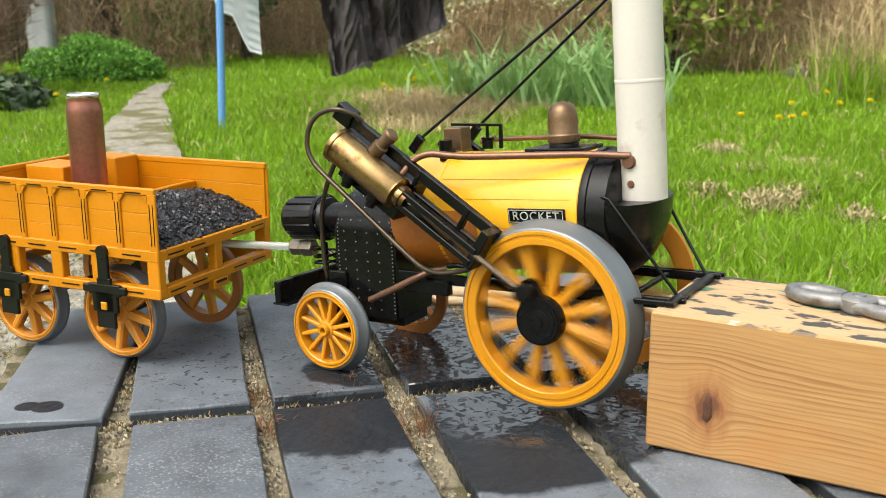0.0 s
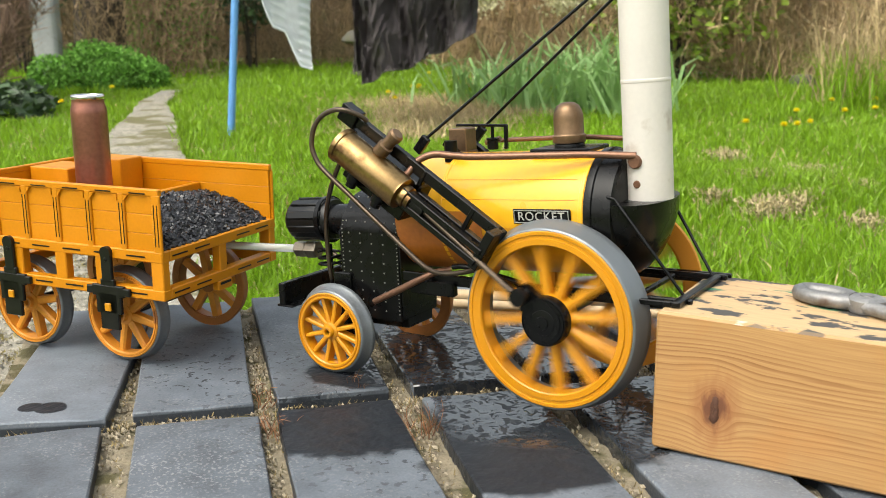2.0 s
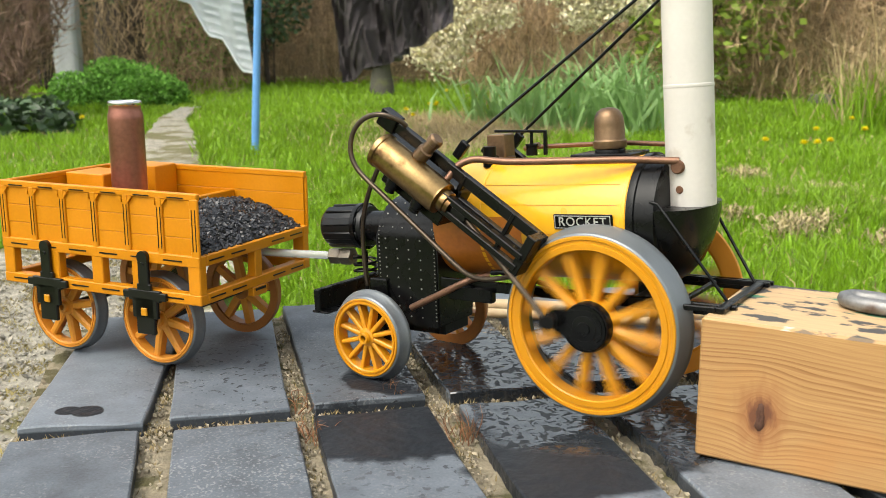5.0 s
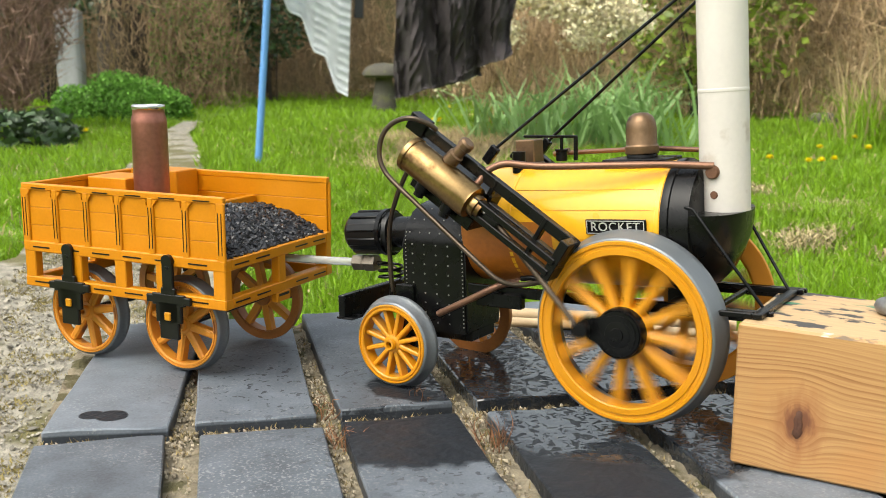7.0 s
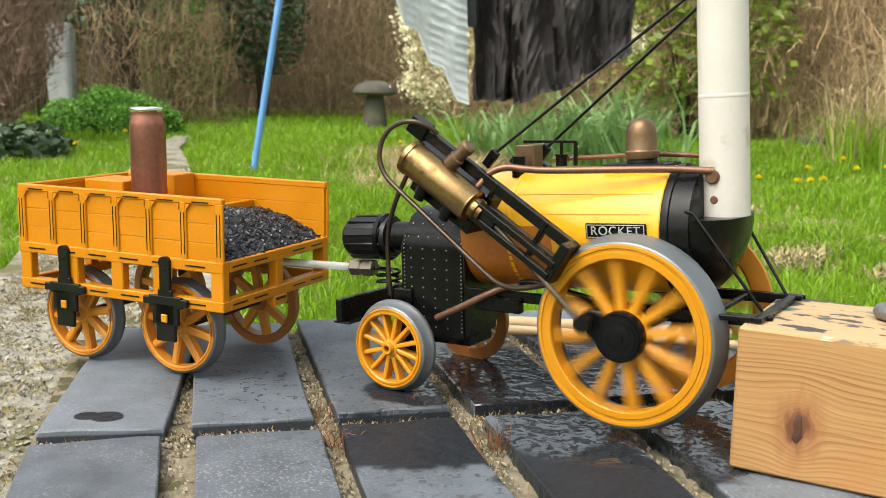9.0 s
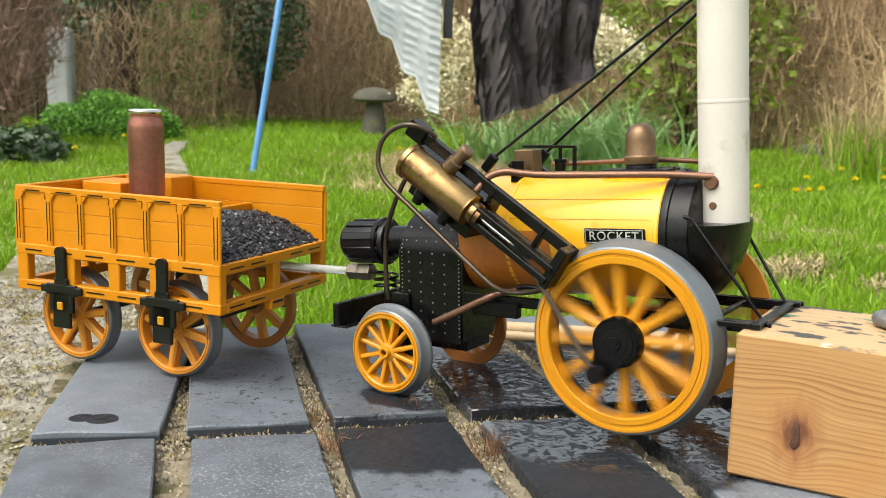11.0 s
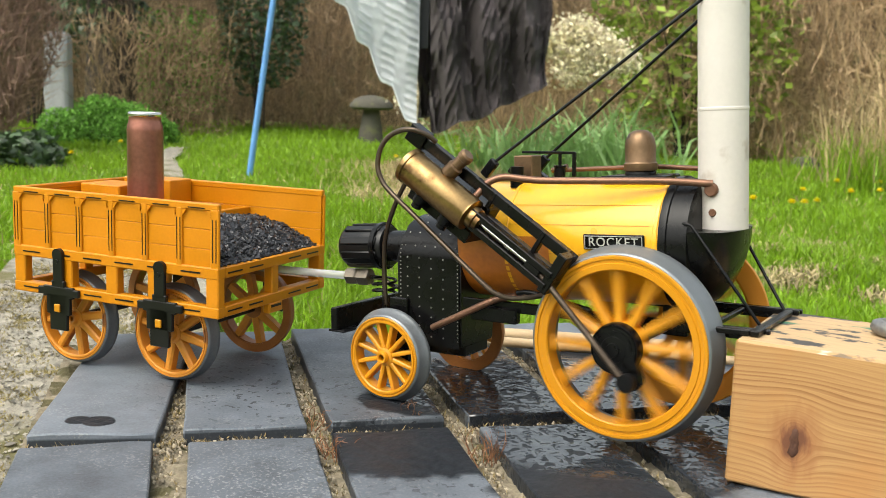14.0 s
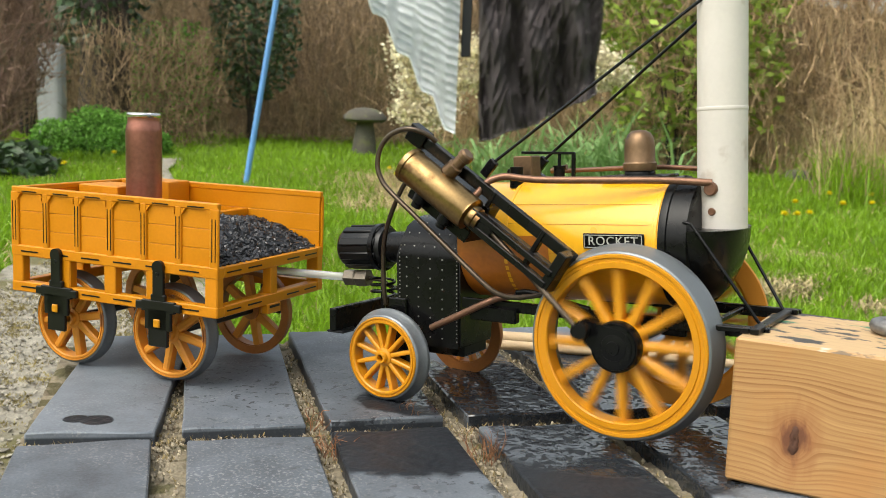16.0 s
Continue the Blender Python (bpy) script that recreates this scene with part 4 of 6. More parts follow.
cylinder = part("cylinder", lathe(B(), ((0, 0.0), (0.0072, 0.0), (0.0088, 0.0006), (0.0088, 0.002), (0.0091, 0.0026), (0.0091, CL - 0.0035), (0.0097, CL - 0.003), (0.0097, CL - 0.0006), (0.0090, CL), (0.0085, CL - 0.0008), (0, CL - 0.0012)), 40, cyl_m), BRASS, loco, "tarnished brass steam cylinder", smooth=30)
part("gland", lathe(B(), ((0.0060, 0.001), (0.0060, -0.0035), (0.0052, -0.004), (0.0052, -0.0065), (0.002, -0.007)), 24, cyl_m), BRASS, cylinder, smooth=40)
part("rear_cover", lathe(B(), ((0, CL + 0.0002), (0.0080, CL - 0.0001), (0.0089, CL - 0.0006)), 32, cyl_m), BROWN_AND_SHADE, cylinder, "dark cylinder cover", smooth=40)
lub = CF + D * 0.024 + N * 0.009 + Vector((0, 0.002, 0))
part("lubricator", lathe(B(), ((0, 0), (0.0042, 0), (0.0042, 0.006), (0.0033, 0.0066), (0.0033, 0.0115), (0.0040, 0.012), (0.0040, 0.0148), (0.0030, 0.0158), (0, 0.0158)), 20, along(lub, lub + N * 0.8 - D * 0.25)), BRONZE, loco, "browned brass displacement lubricator", smooth=40)
for s, q in ((0.030, -0.012), (0.012, -0.0125)):
    a = CF + D * s - N * 0.0085
    part("drain_cock", lathe(B(), ((0, 0), (0.0036, 0), (0.0036, 0.0045), (0.0028, 0.0052), (0.0028, 0.0075), (0, 0.0075)), 16, along(a, a - N)), BLACK, loco, smooth=40)
part("valve_chest", box(B(), -0.004, CL + 0.004, -0.006, 0.006, -0.0065, 0.0065, 0.001, Matrix.Translation(CF + Vector((0, 0.0125, 0))) @ pose(0, 0, 0, 0, math.degrees(math.atan2(D.z, -D.x)) + 180, 0) @ Matrix.Diagonal((1, 1, 1, 1))), BLACK, loco, smooth=30)


def bar(name, s0, s1, n0, n1, y0, y1, label=""):
    """A flat bar measured along the cylinder's axis (s, from its front upwards) and square to it (n)."""
    m = Matrix((( D.x, 0, N.x, CF.x), (0, 1, 0, 0), (D.z, 0, N.z, CF.z), (0, 0, 0, 1)))
    bm = box(B(), s0, s1, y0, y1, n0, n1, 0.0004, m)
    bmesh.ops.recalc_face_normals(bm, faces=bm.faces)
    return part(name, bm, BLACK, loco, label, smooth=30)


bar("slide_frame", -0.053, 0.056, 0.0092, 0.0150, -0.0475, -0.0435, "black slide bar frame")
bar("slide_frame", -0.053, 0.002, -0.0005, 0.0028, -0.0475, -0.0435)
bar("slide_bar", -0.053, 0.000, 0.0017, 0.0050, -0.0585, -0.0540)
bar("slide_bar", -0.053, 0.000, -0.0050, -0.0017, -0.0585, -0.0540)
for s in (-0.053, -0.036, -0.003):
    bar("cross_piece", s, s + 0.0026, -0.0068, 0.0150, -0.0480, -0.0435)
bar("bracket_end", -0.055, -0.050, -0.007, 0.015, -0.0575, -0.0440)
bar("top_plate", 0.047, 0.0585, 0.0075, 0.0170, -0.049, -0.042)
bar("far_slide_frame", -0.022, 0.015, 0.0100, 0.0170, 0.014, 0.018)
bar("far_slide_frame", -0.008, 0.017, 0.0125, 0.0150, -0.006, 0.016)
bar("cylinder_mount", -0.002, 0.040, -0.0165, -0.0095, -0.050, -0.030)

# pipes
part("exhaust_pipe", tube(B(), ((-0.0800, -0.050, 0.1115), (-0.0765, -0.0475, 0.1165), (-0.0735, -0.043, 0.1218), (-0.0660, -0.0395, 0.1246), (-0.0560, -0.037, 0.1238), (-0.045, -0.034, 0.1232), (-0.015, -0.027, 0.1236), (0.012, -0.019, 0.1238), (0.0325, -0.0135, 0.1230)), 0.00185, 12), COPPER, loco, "brown copper exhaust pipe", smooth=60)
part("steam_pipe", tube(B(), ((-0.071, 0.024, 0.125), (-0.04, 0.020, 0.127), (-0.005, 0.0135, 0.129), (0.03, 0.009, 0.1285)), 0.0013, 8), COPPER, loco, smooth=60)
part("loop_pipe", tube(B(), ((-0.1020, -0.047, 0.1420), (-0.1045, -0.051, 0.1455), (-0.1105, -0.055, 0.1483), (-0.1175, -0.056, 0.1481), (-0.1255, -0.056, 0.1448), (-0.1310, -0.056, 0.1385), (-0.1330, -0.056, 0.1300), (-0.1310, -0.056, 0.1230), (-0.1255, -0.056, 0.1165),
     (-0.1100, -0.056, 0.1045), (-0.0900, -0.056, 0.0890), (-0.0690, -0.0555, 0.0725), (-0.0620, -0.054, 0.0675), (-0.0560, -0.050, 0.0652), (-0.0480, -0.044, 0.0655), (-0.0400, -0.036, 0.067)), 0.00135, 10), DARK_PIPE, loco, "oily brown steam pipe", smooth=60)
part("drain_pipe", tube(B(), ((-0.1210, -0.046, 0.1215), (-0.1250, -0.045, 0.1170), (-0.1330, -0.042, 0.1060), (-0.1420, -0.036, 0.0930), (-0.1470, -0.032, 0.0800), (-0.1475, -0.031, 0.0600), (-0.1470, -0.030, 0.0500)), 0.0013, 10), DARK_PIPE, loco, smooth=60)
part("feed_pipe", tube(B(), ((-0.1120, -0.0365, 0.0418), (-0.0960, -0.0365, 0.0495), (-0.0800, -0.036, 0.0575), (-0.0735, -0.033, 0.0605), (-0.0660, -0.028, 0.0620)), 0.0019, 10), COPPER, loco, "brown copper feed pipe", smooth=60)
part("control_rod", tube(B(), ((-0.060, -0.036, 0.0655), (-0.050, -0.036, 0.066), (-0.020, -0.034, 0.060)), 0.0014, 8), BLACK, loco, smooth=60)

# moving gear
bm = box(B(), -0.0045, 0.0045, -0.0035, 0.0035, -0.0015, 0.0015, 0.0003)
crosshead = part("crosshead", bm, BLACK, loco, smooth=30)
part("piston_rod", tube(B(), ((0.002, 0, 0), (0.046, 0, 0)), 0.0016, 12, False), BRIGHT, crosshead, "bright oily piston rod", smooth=60)
ROD = 0.070
bm = B()
tube(bm, ((0.0, -0.0030, 0), (0.010, -0.0028, 0), (ROD - 0.006, 0, 0), (ROD, 0, 0)), 0.0014, 8, False, 0.0018)
conrod = part("connecting_rod", bm, DARK_PIPE, loco, "dark oily connecting rod", smooth=60)
part("big_end", lathe(B(), ((0, 0.0022), (0.0040, 0.0022), (0.0044, 0.0016), (0.0044, -0.0016), (0.0026, -0.0022)), 18, Matrix.Translation((0, -0.0030, 0)) @ FACE), BLACK, conrod, smooth=40)


# ---- tender ----
TEN = pose(-0.2902, -0.0571, 0, 0, 0, 8.67)
tender = thing("model_tender", TEN, "orange four-wheeled model tender loaded with coal", "model tender")
L2, W2, H1, H2, H3 = 0.0740, 0.0548, 0.1058, 0.0700, 0.0433
WALL = 0.0030
# floor, walls with planks
part("floor", box(B(), -L2 + 0.001, L2 - 0.001, -W2 + 0.001, W2 - 0.001, H2 - 0.0055, H2 - 0.0005, 0.0005), ORANGE, tender, smooth=30)


def planked_wall(name, x0, x1, y0, y1, planks=3):
    ob = None
    dz = (H1 - 0.0035 - H2) / planks
    for k in range(planks):
        bm = box(B(), x0, x1, y0, y1, H2 + dz * k + (0.00008 if k else 0), H2 + dz * (k + 1) - 0.00008, 0.00022)
        if ob is None:
            ob = part(name, bm, ORANGE, tender, smooth=30)
        else:
            part("plank", bm, ORANGE, ob, smooth=30)
    return ob


near_side = planked_wall("side_wall", -L2 + 0.001, L2 - 0.001, -W2 + 0.0012, -W2 + WALL)
far_side = planked_wall("side_wall", -L2 + 0.001, L2 - 0.001, W2 - WALL, W2 - 0.0012)
end_wall = planked_wall("end_wall", -L2 + 0.0012, -L2 + WALL, -W2 + WALL, W2 - WALL)
for sgn, w in ((-1, near_side), (1, far_side)):
    y0, y1 = sorted((sgn * W2, sgn * (W2 - WALL - 0.0004)))
    part("top_rail", box(B(), -L2, L2, y0, y1, H1 - 0.0040, H1, 0.0006), ORANGE, w, smooth=30)
    for k in range(7):
        x = -L2 + 0.0023 + (2 * L2 - 0.0046) * k / 6
        hw = 0.0029 if k in (0, 6) else 0.0021
        ya, yb = sorted((sgn * (W2 + 0.0002), sgn * (W2 - 0.0016)))
        part("upright", box(B(), x - hw, x + hw, ya, yb, H2 - 0.001, H1 - 0.0030, 0.0005), ORANGE, w, smooth=30)
        ya, yb = sorted((sgn * (W2 + 0.00045), sgn * W2))
        for dx in (-0.0011, 0.0011):
            part("strap_line", box(B(), x + dx - 0.00022, x + dx + 0.00022, ya, yb, H2 + 0.004, H1 - 0.0085), BLACK_PLASTIC, w)
        if k < 6:
            x2 = x + (2 * L2 - 0.0046) / 12
            part("strap_line", box(B(), x2 - 0.0055, x2 + 0.0055, ya, yb, H1 - 0.0029, H1 - 0.0023), BLACK_PLASTIC, w)
            for sx in (-1, 1):   # little brackets in the panel corners
                bm = B()
                xa = x2 + sx * 0.0096
                v_ = [bm.verts.new((xa, yq, zq)) for yq in (ya, sgn * (W2 - 0.0012)) for zq in (H1 - 0.0038, H1 - 0.0075)] + [bm.verts.new((xa - sx * 0.0030, yq, H1 - 0.0038)) for yq in (ya, sgn * (W2 - 0.0012))]
                bm.faces.new((v_[0], v_[1], v_[4]))
                bm.faces.new((v_[2], v_[3], v_[5]))
                bm.faces.new((v_[1], v_[3], v_[5], v_[4]))
                bmesh.ops.recalc_face_normals(bm, faces=bm.faces)
                part("corner_bracket", bm, ORANGE, w)
part("end_top_rail", box(B(), -L2, -L2 + WALL + 0.0004, -W2 + WALL, W2 - WALL, H1 - 0.0038, H1 - 0.0002, 0.0006), ORANGE, end_wall, smooth=30)

# open underframe
for sgn in (-1, 1):
    ya, yb = sorted((sgn * (W2 + 0.0004), sgn * (W2 - 0.0062)))
    sole = part("sole_bar", box(B(), -L2 - 0.0004, L2 + 0.0004, ya, yb, H3, H3 + 0.0062, 0.0006), ORANGE, tender, smooth=30)
    upper = part("upper_rail", box(B(), -L2 - 0.0004, L2 + 0.0004, ya, yb, H2 - 0.0052, H2 + 0.0012, 0.0006), ORANGE, tender, smooth=30)
    for x in (-L2 + 0.004, -0.0335, 0.0, 0.0300, L2 - 0.004):
        part("strut", box(B(), x - 0.0042, x + 0.0042, ya + 0.0003, yb - 0.0003, H3 + 0.004, H2 - 0.003, 0.0006), ORANGE, sole, smooth=30)
    for k in range(6):
        x = -L2 + 0.0140 + k * 0.0232
        y2, y3 = sorted((sgn * (W2 + 0.0008), sgn * (W2 + 0.0002)))
        for rail, z in ((sole, H3 + 0.0032), (upper, H2 - 0.0022)):
            part("strap_line", box(B(), x - 0.0065, x + 0.0065, y2, y3, z - 0.0004, z + 0.0004), BLACK_PLASTIC, rail)
for sx in (-1, 1):
    xa, xb = sorted((sx * (L2 + 0.0004), sx * (L2 - 0.0062)))
    sill = part("end_sill", box(B(), xa, xb, -W2 + 0.0064, W2 - 0.0064, H3, H3 + 0.0062, 0.0006), ORANGE, tender, smooth=30)
    up2 = part("end_rail", box(B(), xa, xb, -W2 + 0.0064, W2 - 0.0064, H2 - 0.0052, H2 + 0.0012, 0.0006), ORANGE, tender, smooth=30)
    part("strut", box(B(), xa + 0.0003, xb - 0.0003, -0.0035, 0.0035, H3 + 0.004, H2 - 0.003, 0.0006), ORANGE, sill, smooth=30)
    for y in (-0.040, -0.020, 0.020, 0.040):
        x2, x3 = sorted((sx * (L2 + 0.0008), sx * (L2 + 0.0002)))
        for rail, z in ((sill, H3 + 0.0032), (up2, H2 - 0.0022)):
            part("strap_line", box(B(), x2, x3, y - 0.0065, y + 0.0065, z - 0.0004, z + 0.0004), BLACK_PLASTIC, rail)
part("coupling_block", box(B(), L2 - 0.004, L2 + 0.0006, -0.0070, 0.0070, H3 - 0.0058, H3 + 0.0004, 0.0006), ORANGE, tender, smooth=30)
part("hook_slot", box(B(), L2 + 0.0004, L2 + 0.0010, -0.0050, 0.0050, H3 - 0.0022, H3 - 0.0008), BLACK_PLASTIC, tender)

# seats and locker boxes inside
for nm, c in (("locker_box", (-0.0690, -0.0375, -0.006, 0.022, H2, H1 - 0.0010)), ("locker_box", (-0.0660, -0.0270, 0.030, 0.0512, H2, H1 + 0.0008)), ("locker_box", (0.0200, 0.0380, -0.0512, -0.0380, H2, H1 - 0.0030)), ("partition", (0.0170, 0.0200, -0.0512, 0.0512, H2, H1 - 0.0140))):
    part(nm, box(B(), *c, 0.0006), ORANGE, tender, smooth=30)

# wheels and their black guides
for x in (-0.0390, 0.0340):
    for y, bk in ((-0.0412, False), (0.0385, True)):
        rail_wheel(tender, "tender_wheel", (x, y, 0.0284), 0.0256, 0.0085, 0.0030, 8, 0.0050, 0.0060, ORANGE_DULL if not bk else BROWN_WHEEL, TYRE if not bk else BROWN_WHEEL, 10 if x < 0 else 34, bk, 0.7)
    part("axle", tube(B(), ((x, -0.038, 0.0284), (x, 0.038, 0.0284)), 0.0022, 10, False), BLACK_PLASTIC, tender, smooth=60)
for x in (-0.0380, 0.0360):
    for sgn in (-1, 1):
        y0 = sgn * (W2 + 0.0016)
        def slab(bm, xa, xb, za, zb, d=0.0012):
            ya, yb = sorted((y0 - d, y0 + d))
            box(bm, x + xa, x + xb, ya, yb, za, zb, 0.0005)
        bm = B()
        slab(bm, -0.0037, 0.0037, 0.0510, 0.0682)
        lathe(bm, ((0, 0.0013), (0.0037, 0.0013), (0.0037, -0.0013), (0, -0.0013)), 16, pose(x, y0, 0.0682, 90))
        slab(bm, -0.0115, 0.0115, 0.0430, 0.0495)
        slab(bm, -0.0050, 0.0050, 0.0490, 0.0530)
        slab(bm, -0.0155, -0.0105, 0.0440, 0.0485)
        slab(bm, 0.0105, 0.0155, 0.0440, 0.0485)
        slab(bm, -0.0066, 0.0066, 0.0235, 0.0450)
        slab(bm, -0.0090, 0.0090, 0.0330, 0.0450)
        guide = part("axle_guide", bm, BLACK_PLASTIC, tender, "black moulded axle guide", smooth=30)
        ya, yb = sorted((y0 + sgn * 0.0010, y0 + sgn * 0.0024))
        part("axle_box", box(B(), x - 0.0021, x + 0.0021, ya, yb, 0.0346, 0.0392, 0.0004), YELLOW, guide, "small yellow axle box", smooth=30)
        part("bolt", lathe(B(), ((0, 0.0006), (0.0010, 0.0006), (0.0013, 0)), 10, pose(x, y0 + sgn * 0.0012, 0.0645, 90 if sgn < 0 else -90)), BLACK_PLASTIC, guide)

# coal heap
heap = thing("coal_heap", TEN, "heap of fine black coal pieces in the tender", "coal", kind="stuff")
bm = B()
def heap_z(x, y):
    return H2 + 0.0012 + 0.0205 * max(0.0, 1 - ((x - 0.0205) / 0.0495) ** 1.7) * (1 - 0.35 * ((y + 0.054) / 0.108) ** 2) + 0.0010 * noise.noise((x * 120, y * 120, 0))
nx, ny = 30, 44
gg = [[bm.verts.new((0.0205 + 0.0515 * i / nx, -0.0512 + 0.1024 * j / ny, heap_z(0.0205 + 0.0515 * i / nx, -0.0512 + 0.1024 * j / ny) - 0.001)) for j in range(ny + 1)] for i in range(nx + 1)]
for i in range(nx):
    for j in range(ny):
        bm.faces.new((gg[i][j], gg[i + 1][j], gg[i + 1][j + 1], gg[i][j + 1]))
for _ in range(3400):
    x, y = random.uniform(0.021, 0.0715), random.uniform(-0.0508, 0.0508)
    r = random.uniform(0.0007, 0.0015)
    m = pose(x, y, heap_z(x, y) + r * 0.2, random.uniform(-40, 40), random.uniform(-40, 40), random.uniform(0, 360)) @ Matrix.Diagonal((r * random.uniform(1.2, 2.4), r * 0.8, r * 0.55, 1))
    vs = [bm.verts.new(m @ Vector((a * random.uniform(0.8, 1.1), b * random.uniform(0.8, 1.1), c))) for a in (-1, 1) for b in (-1, 1) for c in (-1, 1)]
    for q in ((0, 1, 3, 2), (4, 6, 7, 5), (0, 4, 5, 1), (2, 3, 7, 6), (0, 2, 6, 4), (1, 5, 7, 3)):
        bm.faces.new([vs[k] for k in q])
part("coal", bm, COAL, heap)

# copper can
can = thing("copper_gas_can", TEN @ pose(-0.0228, 0.0012, H2), "tall tarnished copper gas canister standing in the tender", "gas canister")
part("can_body", lathe(B(), ((0, 0), (0.0100, 0), (0.0109, 0.0010), (0.0109, 0.0695), (0.0107, 0.0720), (0.0098, 0.0752), (0.0096, 0.0775), (0.0097, 0.0782), (0, 0.0782)), 40, None), CAN, can, smooth=35)
part("can_rim", lathe(B(), ((0.0080, 0.0782), (0.0097, 0.0780), (0.0102, 0.0787), (0.0102, 0.0802), (0.0097, 0.0808), (0.0088, 0.0806), (0.0080, 0.0794), (0, 0.0794)), 36, None), BRIGHT, can, "silver crimped rim", smooth=40)

# clear hose to the burner
hose = thing("gas_hose", Matrix.Identity(4), "clear plastic gas hose from tender to engine", "hose")
e0, e1 = TEN @ Vector((0.030, 0.012, 0.0605)), ENG @ Vector((-0.1985, 0, 0.0583))
mid = (e0 + e1) / 2 + Vector((0, 0, -0.0005))
part("hose", tube(B(), (e0, mid, e1), 0.0025, 10), CLEAR, hose, smooth=60)


# ---- garden ----
def sheet(name, verts, faces, material, parent=None, label=""):
    """One joined mesh out of many small faces."""
    me = bpy.data.meshes.new(name)
    me.from_pydata(verts, [], faces)
    me.materials.append(material)
    ob = new(name, me)
    ob.parent = parent
    if label:
        ob["label"] = label
    return ob


def blades(rng, places, heights, widths, lean):
    """Grass-like blades: bent strips that end in a point."""
    n = len(places)
    a = rng.uniform(0, 2 * np.pi, n)
    d = np.stack([np.cos(a), np.sin(a), np.zeros(n)], 1)
    face = rng.uniform(0, 2 * np.pi, n)
    s = np.stack([np.cos(face), np.sin(face), np.zeros(n)], 1) * widths[:, None] / 2
    up = np.array([0, 0, 1.0])
    ln = (lean * rng.uniform(0.1, 1, n) * heights)[:, None]
    mid = places + up * heights[:, None] * 0.6 + d * ln * 0.35
    tip = places + up * heights[:, None] * (1 - 0.25 * (ln / np.maximum(heights[:, None], 1e-6)) ** 2) + d * ln
    v = np.concatenate([places - s, places + s, mid + s * 0.7, mid - s * 0.7, tip], 1).reshape(-1, 3)
    k = np.arange(n)[:, None] * 5
    quads = (k + np.array([[0, 1, 2, 3]])).tolist()
    tris = (k + np.array([[3, 2, 4]])).tolist()
    return v.tolist(), quads + tris


def leaves(rng, places, size, flat=0.6):
    """Pointed leaves of four corners, turned at random."""
    n = len(places)
    a = rng.normal(size=(n, 3)) * np.array([1, 1, flat])
    a /= np.linalg.norm(a, axis=1)[:, None]
    b = np.cross(a, rng.normal(size=(n, 3)))
    b /= np.linalg.norm(b, axis=1)[:, None]
    L = (size * rng.uniform(0.6, 1.4, n))[:, None]
    v = np.concatenate([places - a * L * 0.5, places + b * L * 0.28, places + a * L * 0.5, places - b * L * 0.28], 1).reshape(-1, 3)
    return v.tolist(), (np.arange(n)[:, None] * 4 + np.array([[0, 1, 2, 3]])).tolist()


def twigs(rng, places, length, width, upright=0.5):
    """Thin three-sided sticks."""
    n = len(places)
    d = rng.normal(size=(n, 3))
    d[:, 2] = np.abs(d[:, 2]) * (1 + 3 * upright)
    d /= np.linalg.norm(d, axis=1)[:, None]
    L = (length * rng.uniform(0.4, 1.3, n))[:, None]
    s = np.cross(d, rng.normal(size=(n, 3)))
    s /= np.linalg.norm(s, axis=1)[:, None]
    t = np.cross(d, s)
    w = (width * rng.uniform(0.6, 1.4, n))[:, None]
    tip = places + d * L + rng.normal(size=(n, 3)) * L * 0.12
    v = np.concatenate([places + s * w, places - s * w * 0.5 + t * w * 0.87, places - s * w * 0.5 - t * w * 0.87, tip], 1).reshape(-1, 3)
    k = np.arange(n)[:, None] * 4
    f = np.concatenate([k + np.array([[0, 1, 3]]), k + np.array([[1, 2, 3]]), k + np.array([[2, 0, 3]])], 0)
    return v.tolist(), f.tolist()


rng = np.random.default_rng(7)
EYE = np.array([0.19, -0.48])
# lawn: blades spread by distance from the terrace, over the fan of ground in view
def lawn_places(n, d0, d1, a0, a1, power):
    d = d0 + (d1 - d0) * rng.uniform(0, 1, n) ** power
    a = np.radians(rng.uniform(a0, a1, n))
    p = np.stack([EYE[0] + d * np.sin(a), EYE[1] + d * np.cos(a), np.full(n, GZ)], 1)
    keep = np.ones(n, bool)
    for s in np.linspace(1.0, 6.8, 60):
        x, y, w = path_edge(s)
        keep &= np.hypot(p[:, 0] - x, p[:, 1] - y) > w * 0.97 * rng.uniform(0.9, 1.15, n)
    rel = p[:, :2] - np.array([ROW1.x, ROW1.y])
    u, v = rel @ np.array([U.x, U.y]), rel @ np.array([V.x, V.y])
    keep &= ~((u > -0.02) & (u < 0.445) & (v > -0.3) & (v < 0.225))
    return p[keep], d[keep]


allv, allf = [], []
for n, d0, d1, power in ((60000, 0.75, 3.0, 1.0), (90000, 2.4, 6.5, 1.2), (45000, 5.5, 11.5, 1.2)):
    p, d = lawn_places(n, d0, d1, -62, 2, power)
    patch = np.array([noise.noise((q[0] * 1.7, q[1] * 1.7, 5)) + 0.5 * noise.noise((q[0] * 5, q[1] * 5, 9)) for q in p])
    h = (0.036 + 0.030 * patch) * rng.uniform(0.5, 1.5, len(p)) * (1 + 0.03 * d)
    v, f = blades(rng, p, np.maximum(h, 0.008), 0.0022 + 0.0011 * d, 0.8)
    off = len(allv)
    allv += v
    allf += [[k + off for k in q] for q in f]
tagged(sheet("grass", allv, allf, GRASS), "bright green rough spring lawn grass", "grass", kind="stuff")
